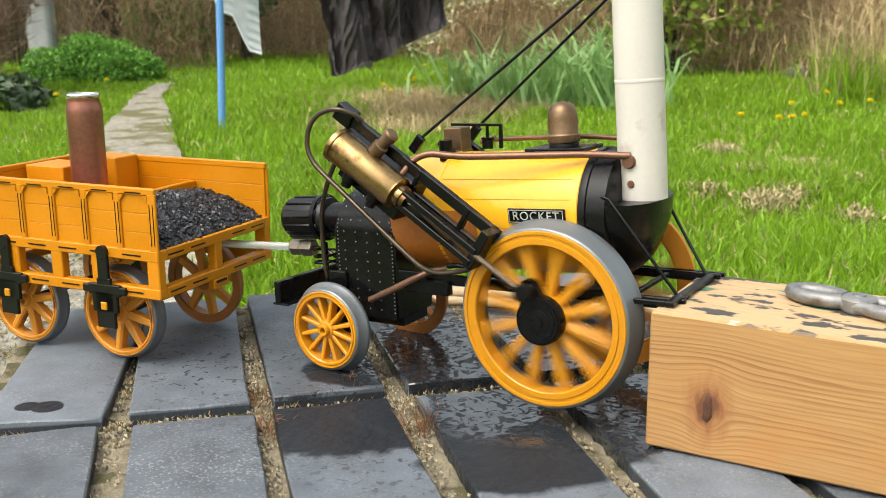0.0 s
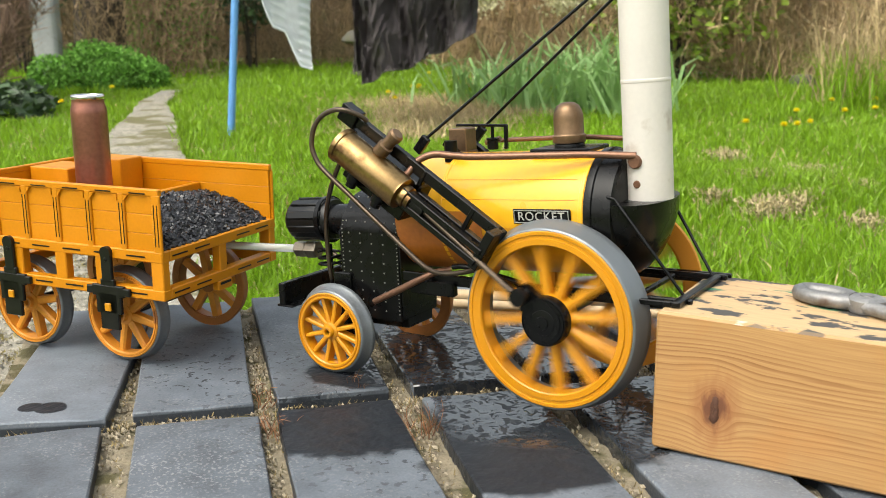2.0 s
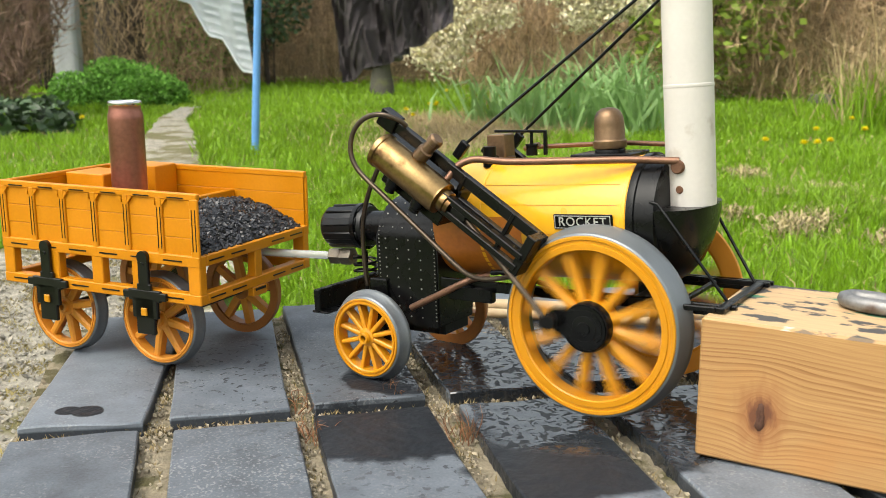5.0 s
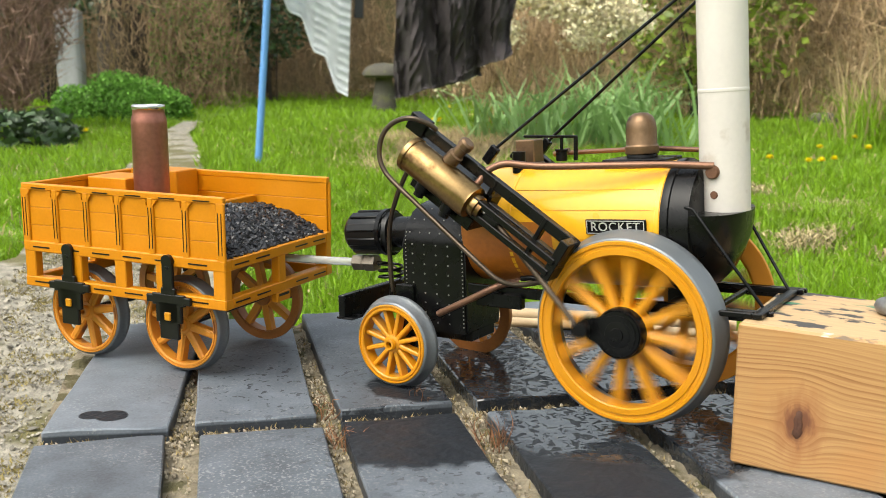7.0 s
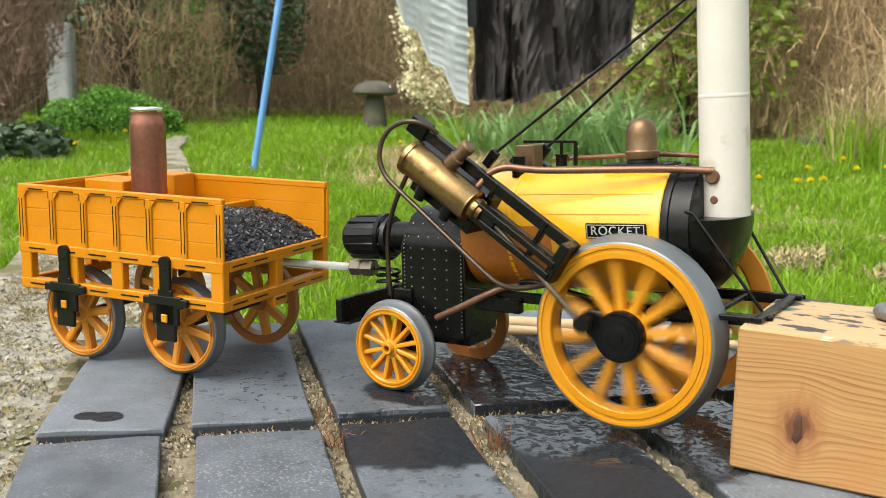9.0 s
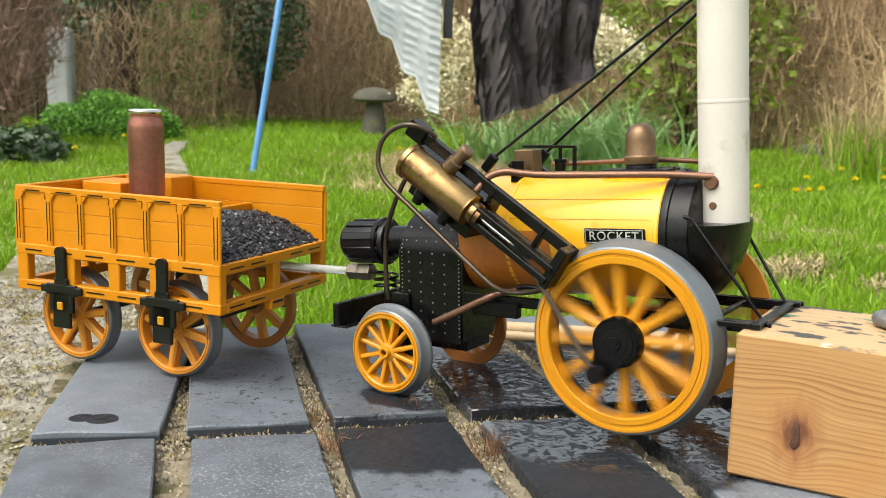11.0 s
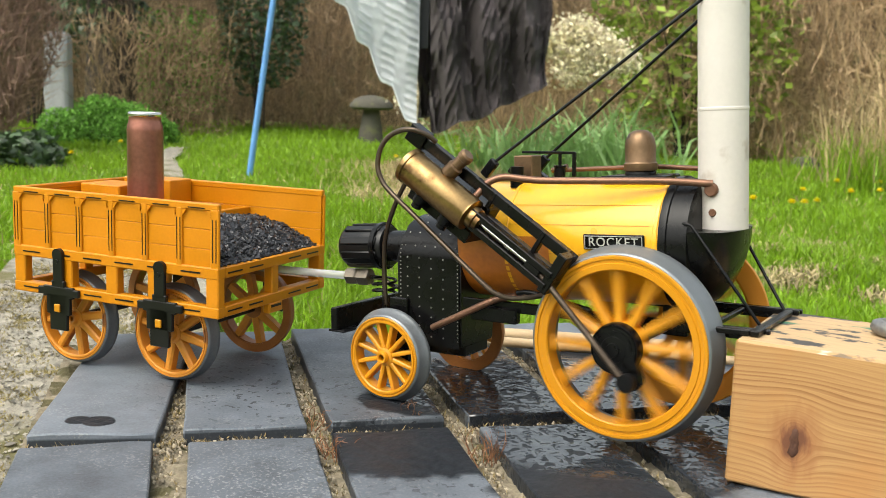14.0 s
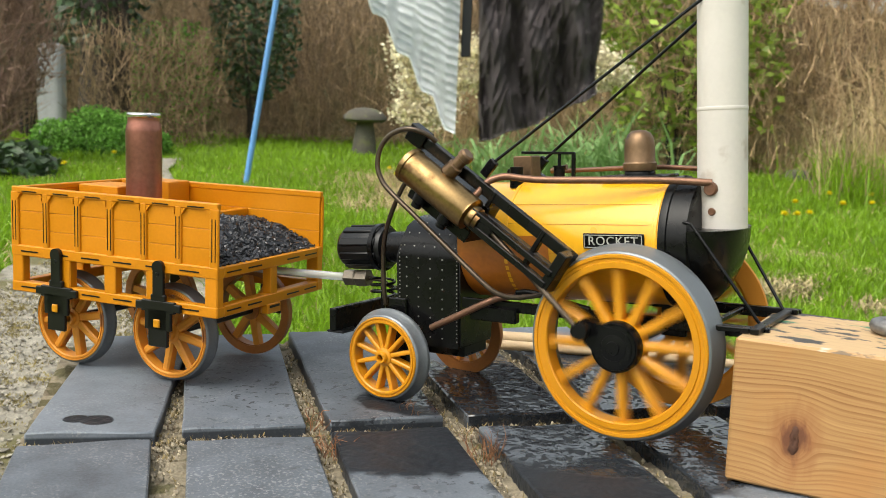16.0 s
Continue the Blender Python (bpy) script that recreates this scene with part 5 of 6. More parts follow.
p, d = lawn_places(5200, 1.0, 6.0, -60, 2, 1.0)
tagged(sheet("dry_grass_blades", *blades(rng, p, rng.uniform(0.015, 0.06, len(p)), 0.002 + 0.001 * d, 1.4), TAN), "dead straw blades among the lawn", "grass", kind="stuff")
# thin dead patches on the lawn
pts = np.concatenate([np.stack([rng.normal(x, sx, n), rng.normal(y, sy, n), np.full(n, GZ)], 1) for x, y, sx, sy, n in ((-2.20, 3.30, 0.22, 0.20, 5200), (-2.6, 3.75, 0.2, 0.14, 1800), (-1.95, 2.6, 0.14, 0.14, 500))])
tagged(sheet("dead_grass", *blades(rng, pts, rng.uniform(0.02, 0.11, len(pts)), np.full(len(pts), 0.0045), 1.8), TAN), "flattened dead tan grass patches in the lawn", "grass", kind="stuff")

# small mossy mounds left by worms and moles
pts = np.concatenate([np.stack([rng.normal(x, sx, 2 * n), rng.normal(y, sy, 2 * n), GZ + rng.uniform(0.005, 0.045, 2 * n)], 1) for x, y, sx, sy, n in ((-0.36, 1.77, 0.035, 0.05, 320), (-0.35, 1.90, 0.03, 0.03, 120), (-0.72, 2.53, 0.03, 0.03, 170), (-0.51, 2.17, 0.03, 0.03, 150), (-0.43, 2.33, 0.04, 0.03, 170), (-0.31, 2.13, 0.04, 0.03, 260), (-0.52, 1.82, 0.02, 0.02, 90), (-0.16, 1.69, 0.02, 0.02, 80), (-0.56, 2.14, 0.02, 0.02, 80))])
tagged(sheet("mossy_mounds", *blades(rng, pts, rng.uniform(0.008, 0.022, len(pts)), np.full(len(pts), 0.0045), 2.2), MOUND), "low mounds of brown moss and worn soil in the lawn", "moss", kind="stuff")


def clump(n, x, y, sx, sy, z0, z1, shape=1.0):
    """Places inside a rounded mound."""
    u = rng.normal(size=(n, 3))
    u /= np.linalg.norm(u, axis=1)[:, None]
    r = rng.uniform(0.35, 1, n)[:, None] ** (1 / 2)
    u = u * r
    lump = np.array([1 + 0.28 * noise.noise((q[0] * 2.3 + x, q[1] * 2.3 + y, q[2] * 2.3)) for q in u])[:, None]
    u *= lump
    return np.stack([x + sx * u[:, 0], y + sy * u[:, 1], z0 + (z1 - z0) * np.clip(u[:, 2] * 0.5 + 0.5, 0, 1.2) ** shape], 1)


def shrub(name, label, x, y, base, pieces, stems=9, stem_mat=BARK, height=0.4, spread=0.2, category="shrub"):
    ob = thing(name, pose(x, y, base), label, category)
    for _ in range(stems):
        a, q = random.uniform(0, 6.28), random.uniform(0.2, 1)
        tip = (spread * q * math.cos(a), spread * q * math.sin(a), height * random.uniform(0.6, 1.0))
        part("stem", tube(B(), ((0.03 * math.cos(a), 0.03 * math.sin(a), -0.02), (tip[0] * 0.4, tip[1] * 0.4, tip[2] * 0.55), tip), 0.008, 5, True, 0.003), stem_mat, ob)
    for nm, (v, f), material in pieces:
        o = sheet(nm, v, f, material, ob)
        o.matrix_parent_inverse = Matrix.Translation((-x, -y, -base))
    return ob


# round green bush beside the path, with a bare shrub and shade-dark leaves in front of it
shrub("green_bush", "low round bush with fresh green leaves", -5.25, 3.95, GZ, [("crown", leaves(rng, np.concatenate([clump(n_, -5.25 + a_, 3.80 + b_, r_, r_, GZ - 0.05, t_) for n_, a_, b_, r_, t_ in ((9000, 0.06, 0.04, 0.36, -0.01), (5000, 0.02, 0.02, 0.22, 0.09), (3500, -0.16, -0.14, 0.19, 0.0), (4500, 0.27, 0.18, 0.19, -0.02), (3000, 0.16, 0.12, 0.2, 0.05))]), 0.024), LEAF)], 9, BARK, 0.28, 0.25, "bush")
shrub("bare_shrub", "leafless reddish-brown twiggy shrub", -4.95, 2.70, GZ, [("branchwork", twigs(rng, clump(6200, -4.90, 2.70, 0.42, 0.45, GZ, 1.0), 0.20, 0.0032, 0.4), TWIG_RED)], 16, TWIG_RED, 1.0, 0.35)
# dark leaves added to stand for shade on the grass here
shrub("low_dark_plants", "dark green leaves put in for shaded grass under the shrub", -4.05, 2.30, GZ, [("crown", leaves(rng, clump(1600, -4.05, 2.25, 0.35, 0.32, GZ - 0.05, -0.06), 0.05), LEAF_DARK)], 4, BARK, 0.1, 0.2)
shrub("leafy_shrub", "tall shrub with spring leaves against the hedge", -6.75, 5.75, GZ, [("crown", leaves(rng, clump(4200, -6.75, 5.75, 0.55, 0.5, -0.15, 0.85), 0.045), LEAF), ("branchwork", twigs(rng, clump(1800, -6.7, 5.8, 0.6, 0.5, -0.2, 1.2), 0.25, 0.004), TWIG)], 9, BARK, 0.9, 0.4)
shrub("budding_shrub", "yellow-green budding shrub behind the dried flowers", -2.25, 6.3, GZ, [("crown", leaves(rng, clump(3600, -2.25, 6.3, 0.75, 0.5, -0.1, 1.5), 0.07), LEAF_LIGHT), ("branchwork", twigs(rng, clump(1500, -2.2, 6.3, 0.75, 0.5, -0.2, 1.4), 0.22, 0.004), TWIG_TAN)], 10, BARK, 1.2, 0.5)

shrub("ivy_bush", "dark ivy-clad bush in the hedge", -6.1, 6.2, GZ, [("crown", leaves(rng, clump(4200, -6.1, 6.2, 0.42, 0.4, 0.1, 1.7), 0.05), LEAF_DARK)], 7, BARK, 1.4, 0.35)
shrub("ivy_bush", "dark ivy-clad bush behind the old tree", -7.5, 4.9, GZ, [("crown", leaves(rng, clump(4200, -7.5, 4.9, 0.45, 0.5, 0.2, 1.9), 0.05), LEAF_DARK)], 7, BARK, 1.4, 0.35)
# dried hydrangea with cream heads
heads = [(-2.93, 4.00, 0.45), (-2.85, 4.05, 0.50), (-2.79, 4.09, 0.40), (-2.90, 4.02, 0.31), (-2.82, 4.07, 0.25), (-2.91, 4.01, 0.14), (-2.84, 4.05, 0.10), (-2.77, 4.10, 0.19), (-2.19, 4.42, 0.52), (-2.12, 4.46, 0.48), (-2.05, 4.49, 0.43), (-1.99, 4.52, 0.37), (-2.16, 4.44, 0.41), (-2.08, 4.48, 0.36), (-2.21, 4.42, 0.31), (-2.64, 4.18, 0.46), (-2.51, 4.26, 0.51), (-2.38, 4.33, 0.47), (-2.71, 4.14, 0.31), (-2.27, 4.39, 0.44), (-2.58, 4.22, 0.32)]
pp = np.concatenate([np.stack([rng.normal(x, 0.050, 900), rng.normal(y, 0.050, 900), rng.normal(z, 0.038, 900)], 1) for x, y, z in heads])
shrub("dried_hydrangea", "dead hydrangea with cream dried flower heads", -2.7, 4.7, GZ, [("flowering", leaves(rng, pp, 0.024, 1.0), DRY_HEAD), ("branchwork", twigs(rng, clump(1700, -2.7, 4.72, 0.55, 0.35, GZ, 0.45), 0.22, 0.003, 0.8), TWIG_TAN)], 14, TWIG, 0.65, 0.5)

# daffodil leaves
for x, y, n, h in ((-1.98, 3.60, 90, 0.38), (-1.60, 3.78, 120, 0.42), (-1.85, 4.02, 90, 0.46), (-2.25, 3.70, 80, 0.38)):
    p = np.stack([rng.normal(x, 0.11, n), rng.normal(y, 0.10, n), np.full(n, GZ)], 1)
    ob = thing("daffodil_clump", pose(x, y, GZ), "clump of long grey-green daffodil leaves", "daffodil leaves", group="daffodil clumps")
    for k in range(n):
        o = sheet("leaf", *blades(rng, p[k:k + 1], rng.uniform(0.6, 1.15, 1) * h, np.full(1, rng.uniform(0.013, 0.021)), 1.5), TALL_GREEN, ob)
        o.matrix_parent_inverse = Matrix.Translation((-x, -y, -GZ))
# tall tuft with dry stalks
for x, y, n, h, m_, lab in ((-0.66, 4.55, 420, 0.34, GRASS, "tall green grass tuft"), (-0.62, 4.75, 380, 0.60, TAN, "tall dry straw-coloured grass stalks"), (-0.40, 4.9, 300, 0.7, TAN, "tall dry straw-coloured grass stalks")):
    p = np.stack([rng.normal(x, 0.17, n), rng.normal(y, 0.14, n), np.full(n, GZ)], 1)
    ob = thing("grass_tuft", pose(x, y, GZ), lab, "grass tuft", group="tall grass tufts")
    o = sheet("foliage", *blades(rng, p, rng.uniform(0.5, 1.15, n) * h, np.full(n, 0.007), 1.0), m_, ob)
    o.matrix_parent_inverse = Matrix.Translation((-x, -y, -GZ))

# bramble and twig hedges closing the garden
def hedge(name, label, x0, y0, x1, y1, n, h, deep, length, material, width=0.004):
    t = rng.uniform(0, 1, n)
    p = np.stack([x0 + (x1 - x0) * t + rng.normal(0, deep, n), y0 + (y1 - y0) * t + rng.normal(0, deep, n), GZ + h * rng.uniform(0, 1, n) ** 1.15], 1)
    tagged(sheet(name, *twigs(rng, p, length, width, 0.6), material), label, "hedge", kind="stuff")


hedge("bramble_hedge", "tangled tan dead brambles behind the lawn", -2.6, 6.9, 1.5, 6.6, 19000, 1.45, 0.30, 0.34, TWIG_TAN, 0.0034)
hedge("twig_hedge", "brown leafless hedge behind the lawn", -7.2, 7.2, -3.6, 8.2, 16000, 1.45, 0.34, 0.30, TWIG, 0.0034)
hedge("twig_hedge", "brown leafless hedge beside the old tree", -9.0, 4.2, -7.2, 7.2, 11000, 1.45, 0.34, 0.30, TWIG, 0.0034)
hedge("twig_hedge", "thin brown hedge behind the dried flowers", -4.0, 7.6, -2.2, 7.6, 5000, 1.5, 0.30, 0.34, TWIG, 0.0045)
hedge("twig_thicket", "thin brown twigs growing up round the old tree", -6.15, 4.35, -5.75, 5.35, 1500, 0.85, 0.10, 0.26, TWIG, 0.0032)

# old tree with ivy, thinner trunks
def old_tree(x, y, r, h, ivy, label):
    ob = thing("tree", pose(x, y, GZ), label, "tree")
    pts = [(0, 0, -0.05), (0.03, 0.02, h * 0.35), (-0.04, 0.03, h * 0.7), (0.05, 0, h)]
    part("trunk", tube(B(), pts, r, 12, True, r * 0.7), BARK, ob, smooth=60)
    for k in range(5):
        a = k * 1.3 + x
        z = h * (0.45 + 0.1 * k)
        part("limb", tube(B(), ((0, 0, z), (0.4 * math.cos(a), 0.4 * math.sin(a), z + 0.35), (0.9 * math.cos(a), 0.9 * math.sin(a), z + 0.6)), r * 0.35, 7, True, r * 0.1), BARK, ob, smooth=60)
    if ivy:
        n = ivy
        a, z = rng.uniform(0, 6.28, n), rng.uniform(0.7, h, n)
        rr = r * rng.uniform(0.95, 1.9, n)
        o = sheet("crown", *leaves(rng, np.stack([rr * np.cos(a), rr * np.sin(a), z], 1), 0.07), LEAF_DARK, ob)
        p = rng.normal(size=(900, 3)) * (0.7, 0.7, 0.45) + (0, 0, h)
        sheet("canopy", *leaves(rng, p, 0.08), LEAF_DARK, ob)


old_tree(-6.50, 4.88, 0.21, 2.4, 1500, "dark old tree trunk with ivy")
old_tree(-6.9, 7.0, 0.045, 2.6, 0, "thin dark tree trunk in the hedge")
old_tree(-1.35, 7.5, 0.05, 2.6, 0, "thin pale tree trunk in the brambles")
# pale wall between the shrubs
bm = box(B(), -0.09, 0.09, -0.06, 0.06, GZ - 0.1, 0.50, 0.02)
bmesh.ops.subdivide_edges(bm, edges=bm.edges, cuts=3, use_grid_fill=True)
for v in bm.verts:
    v.co += 0.03 * Vector(noise.noise_vector(v.co * 4))
pale = part("stone_pillar", bm, PALE_STONE, smooth=50)
pale.matrix_world = pose(-6.20, 4.20, 0, 0, 0, 30)
tagged(pale, "pale weathered stone pillar behind the shrubs", "stone pillar")

# staddle stone
ss = thing("staddle_stone", pose(-4.68, 5.95, GZ + 0.075), "mushroom-shaped lichened stone on the lawn's edge", "staddle stone")
part("stone_leg", lathe(B(), ((0.11, -0.14), (0.095, 0.02), (0.075, 0.14), (0.065, 0.20), (0, 0.20)), 14), STONE, ss, smooth=50)
part("stone_cap", lathe(B(), ((0, 0.185), (0.14, 0.19), (0.175, 0.21), (0.17, 0.235), (0.13, 0.275), (0.07, 0.298), (0, 0.305)), 22), STONE, ss, smooth=50)
bm = B()
lathe(bm, ((0.0, 0.0), (0.06, 0.01), (0.07, 0.03), (0.05, 0.07), (0, 0.08)), 9, pose(-1.38, 6.12, GZ - 0.01, 0, 0, 20) @ Matrix.Diagonal((1.3, 1.0, 1.4, 1)))
for v in bm.verts:
    v.co += 0.02 * Vector(noise.noise_vector(v.co * 9))
tagged(part("rock", bm, STONE, smooth=50), "pale rock half sunk in the lawn", "rock")

# dandelions
flower_places = [(-0.830, 3.093), (-0.650, 2.903), (-0.643, 3.061), (-0.645, 3.247), (-0.740, 4.013), (-0.589, 3.551), (-0.639, 4.442), (-0.553, 3.971), (-0.774, 3.562), (-5.223, 3.803), (-4.604, 3.438), (-4.294, 3.192), (-3.775, 2.480), (-2.721, 3.572), (-2.805, 3.888), (-3.008, 4.243), (-3.571, 5.194), (-2.657, 3.527), (-2.831, 3.990)]
dand = None
for i, (x, y) in enumerate(flower_places):
    m = pose(x, y, GZ)
    if dand is None:
        dand = thing("dandelion", m, "yellow dandelion flower standing in the grass", "dandelion", group="dandelions in the lawn")
        part("stalk", tube(B(), ((0, 0, 0), (0.004, 0, 0.05), (0.004, 0.002, 0.082)), 0.002, 5), LEAF_LIGHT, dand)
        v, f = [], []
        for k in range(60):
            a, e = rng.uniform(0, 6.28), rng.uniform(0.1, 1.4)
            d_ = np.array([math.cos(a) * math.cos(e), math.sin(a) * math.cos(e), math.sin(e)])
            s_ = np.array([-math.sin(a), math.cos(a), 0]) * 0.0035
            c_ = np.array([0.004, 0.002, 0.078])
            off = len(v)
            v += [list(c_ + d_ * 0.004 - s_), list(c_ + d_ * 0.004 + s_), list(c_ + d_ * 0.016 + s_ * 0.8), list(c_ + d_ * 0.016 - s_ * 0.8)]
            f.append([off, off + 1, off + 2, off + 3])
        sheet("flower", v, f, PETAL, dand)
    else:
        copy_thing(dand, pose(x, y, GZ + random.uniform(-0.02, 0.02), 0, 0, random.uniform(0, 360)) @ Matrix.Diagonal((1, 1, 1, 1)))

# far hedge bank all round
bm = B()
ringv = []
for k in range(72):
    a = 2 * math.pi * k / 72
    r = 12.5 + 1.2 * noise.noise((math.cos(a) * 2, math.sin(a) * 2, 0))
    ringv.append([bm.verts.new((r * math.cos(a) + (0.5 if j else 0) * noise.noise((k * 0.7, j, 0)), r * math.sin(a), GZ - 0.3 + z)) for j, z in enumerate((0, 0.8, 1.6, 2.0 + 0.4 * noise.noise((k * 0.6, 2, 0))))])
for k in range(72):
    a, b = ringv[k], ringv[(k + 1) % 72]
    for j in range(3):
        bm.faces.new((a[j], b[j], b[j + 1], a[j + 1]))
tagged(part("backdrop", bm, BACKDROP, smooth=80), "dim brown and green hedge bank closing the garden", "hedge bank", kind="structure")


# ---- washing ----
def garment(name, label, material, w, h, seed, category, point=0.0, slant=0.0, folds=5, quilt=False, thick=0.004, taper=0.75):
    """A hanging cloth with folds; its origin is the middle of its lower hem."""
    ob = thing(name, pose(0, 0, 1), label, category)
    bm = B()
    nx, nz = 80, 190 if quilt else 110
    def at(i, j):
        a, b = i / nx - 0.5, j / nz
        if quilt:   # hangs from one corner: right edge straight, lower edge climbing to the left in steps
            k = 0.5 - a
            step = k * 5.5
            foot = 0.80 * (int(step) + min(1, max(0, (step - int(step) - 0.45) / 0.5))) / 5.5 * 0.75 + 0.20 * k
            z = foot + (h - foot) * b
            x = 0.035 - k * w + 0.05 * (b - 0.3) * k
            y = 0.022 * math.sin(8 * a + 4 * b) + 0.025 * noise.noise((a * 5, b * 5, seed)) + 0.0075 * abs(math.sin((z + 0.45 * a * w + 0.01 * noise.noise((a * 9, b * 9, 1))) * 92)) + 0.003 * abs(math.sin((a * w - 0.2 * z) * 60))
            return x, y, z
        x = a * w * (taper + (1 - taper) * b) + 0.012 * noise.noise((b * 4, seed, 7))
        z = b * h + (slant * a + point * abs(a) * 2) * (1 - b) + 0.020 * noise.noise((a * 6, seed, 0)) * (1 - b)
        fold = math.sin(folds * math.pi * (a + 0.16 * math.sin(3 * b + seed) + 0.05 * noise.noise((a * 6, b * 6, seed))))
        y = 0.042 * (1.15 - 0.5 * b) * fold + 0.045 * noise.noise((a * 4 + seed, b * 5, 0))
        y += 0.040 * abs(noise.noise((a * 8 + seed + b * 3, b * 4 - a * 3, 3))) + 0.010 * abs(noise.noise((a * 21 + b * 6, b * 9 + seed, 6)))
        crease = 1 - abs(noise.noise((a * 9 + b * 2.5 + seed, b * 2.6 - a * 1.5, 4))) * 2.6
        y -= 0.040 * max(0, crease) ** 2 + 0.022 * max(0, 1 - abs(noise.noise((a * 17 - b * 9, b * 7 + seed, 8))) * 3) ** 2
        return x, y, z
    front = [[bm.verts.new(at(i, j)) for j in range(nz + 1)] for i in range(nx + 1)]
    for i in range(nx):
        for j in range(nz):
            bm.faces.new((front[i][j], front[i + 1][j], front[i + 1][j + 1], front[i][j + 1]))
    bmesh.ops.solidify(bm, geom=bm.faces[:], thickness=thick)
    edge = [Vector(at(i, 0)) + Vector((0, -0.001, 0.004)) for i in range(0, nx + 1, 2)]
    part("cloth", bm, material, ob, smooth=70)
    part("hem", tube(B(), edge, 0.0035, 6), material, ob, "stitched hem", smooth=70)
    return ob


white_cloth = garment("quilted_cloth", "white quilted cloth hanging on the washing line", WHITE_CLOTH, 0.52, 0.95, 2.0, "washing", point=0.32, slant=-0.42, folds=4, quilt=True, taper=0.35)
part("trim", box(B(), 0.045, 0.082, 0.02, 0.034, 0.30, 0.9, 0.003), TRIM_CLOTH, white_cloth, "black edge of the cloth", smooth=40)
dark_a = garment("dark_shorts", "charcoal cotton shorts hanging on the washing line", DARK_CLOTH, 0.50, 0.95, 5.0, "washing", point=0.02, slant=0.20, folds=6, taper=0.88)
dark_b = garment("dark_shorts", "narrow charcoal cotton garment hanging farther back on the line", DARK_CLOTH, 0.34, 0.95, 9.0, "washing", point=0.02, slant=0.05, folds=4, taper=0.85)
prop = thing("line_prop", pose(-2.81, 2.605, GZ - 0.02), "blue plastic washing line prop standing in the lawn", "line prop")
part("pole", tube(B(), ((0, 0, 0), (0, 0, 1.75)), 0.0135, 14, False, 0.0125), BLUE, prop, smooth=60)
part("fork", tube(B(), ((-0.03, 0, 1.80), (0, 0, 1.75), (0.03, 0, 1.80)), 0.008, 8), BLUE, prop, smooth=60)
tagged(part("washing_line", tube(B(), ((-6.5, 0.2, 1.45), (-4.6, 1.4, 1.25), (-2.75, 2.6, 1.10), (-1.8, 3.1, 0.97), (-0.9, 3.45, 1.02), (1.5, 4.6, 1.5)), 0.0025, 6), LINE, smooth=60), "thin grey washing line over the lawn", "washing line")


# ---- what moves ----
# crank angle, clockwise from the top: time and degrees
CRANK = [(0, 344), (0.1, 185), (0.2, 322), (0.3, 162), (0.4, 304), (0.5, 155), (0.6, 304), (0.7, 158), (0.8, 297), (0.9, 160), (1.0, 312), (1.1, 155), (1.2, 310), (1.3, 165), (1.4, 320), (1.5, 175), (2.0, 323), (2.5, 178), (3.0, 330), (3.5, 195),
         (4.0, 320), (6.5, 40), (7.0, 276), (7.1, 60), (7.2, 270), (7.3, 50), (7.4, 272), (7.5, 52), (7.6, 280), (7.7, 45), (8.0, 290), (8.5, 80), (9.0, 293), (11.5, 5), (12.0, 163), (12.5, 272), (12.6, 50), (12.7, 256), (12.8, 0), (12.9, 230), (13.0, 350),
         (13.5, 5), (14.0, 147), (14.5, 252), (15.0, 282), (15.5, 300), (15.9, 162), (16.0, 297)]


def crank_turn():
    """The crank angle unrolled, at some five turns a second, for every picture of the clip."""
    t = [CRANK[0][0]]
    a = [float(CRANK[0][1])]
    for s, deg in CRANK[1:]:
        want = a[-1] + 1800 * (s - t[-1])
        a.append(deg + 360 * round((want - deg) / 360))
        t.append(s)
    times = [k / FPS for k in range(16 * FPS + 1)]
    return times, np.interp(times, t, a)


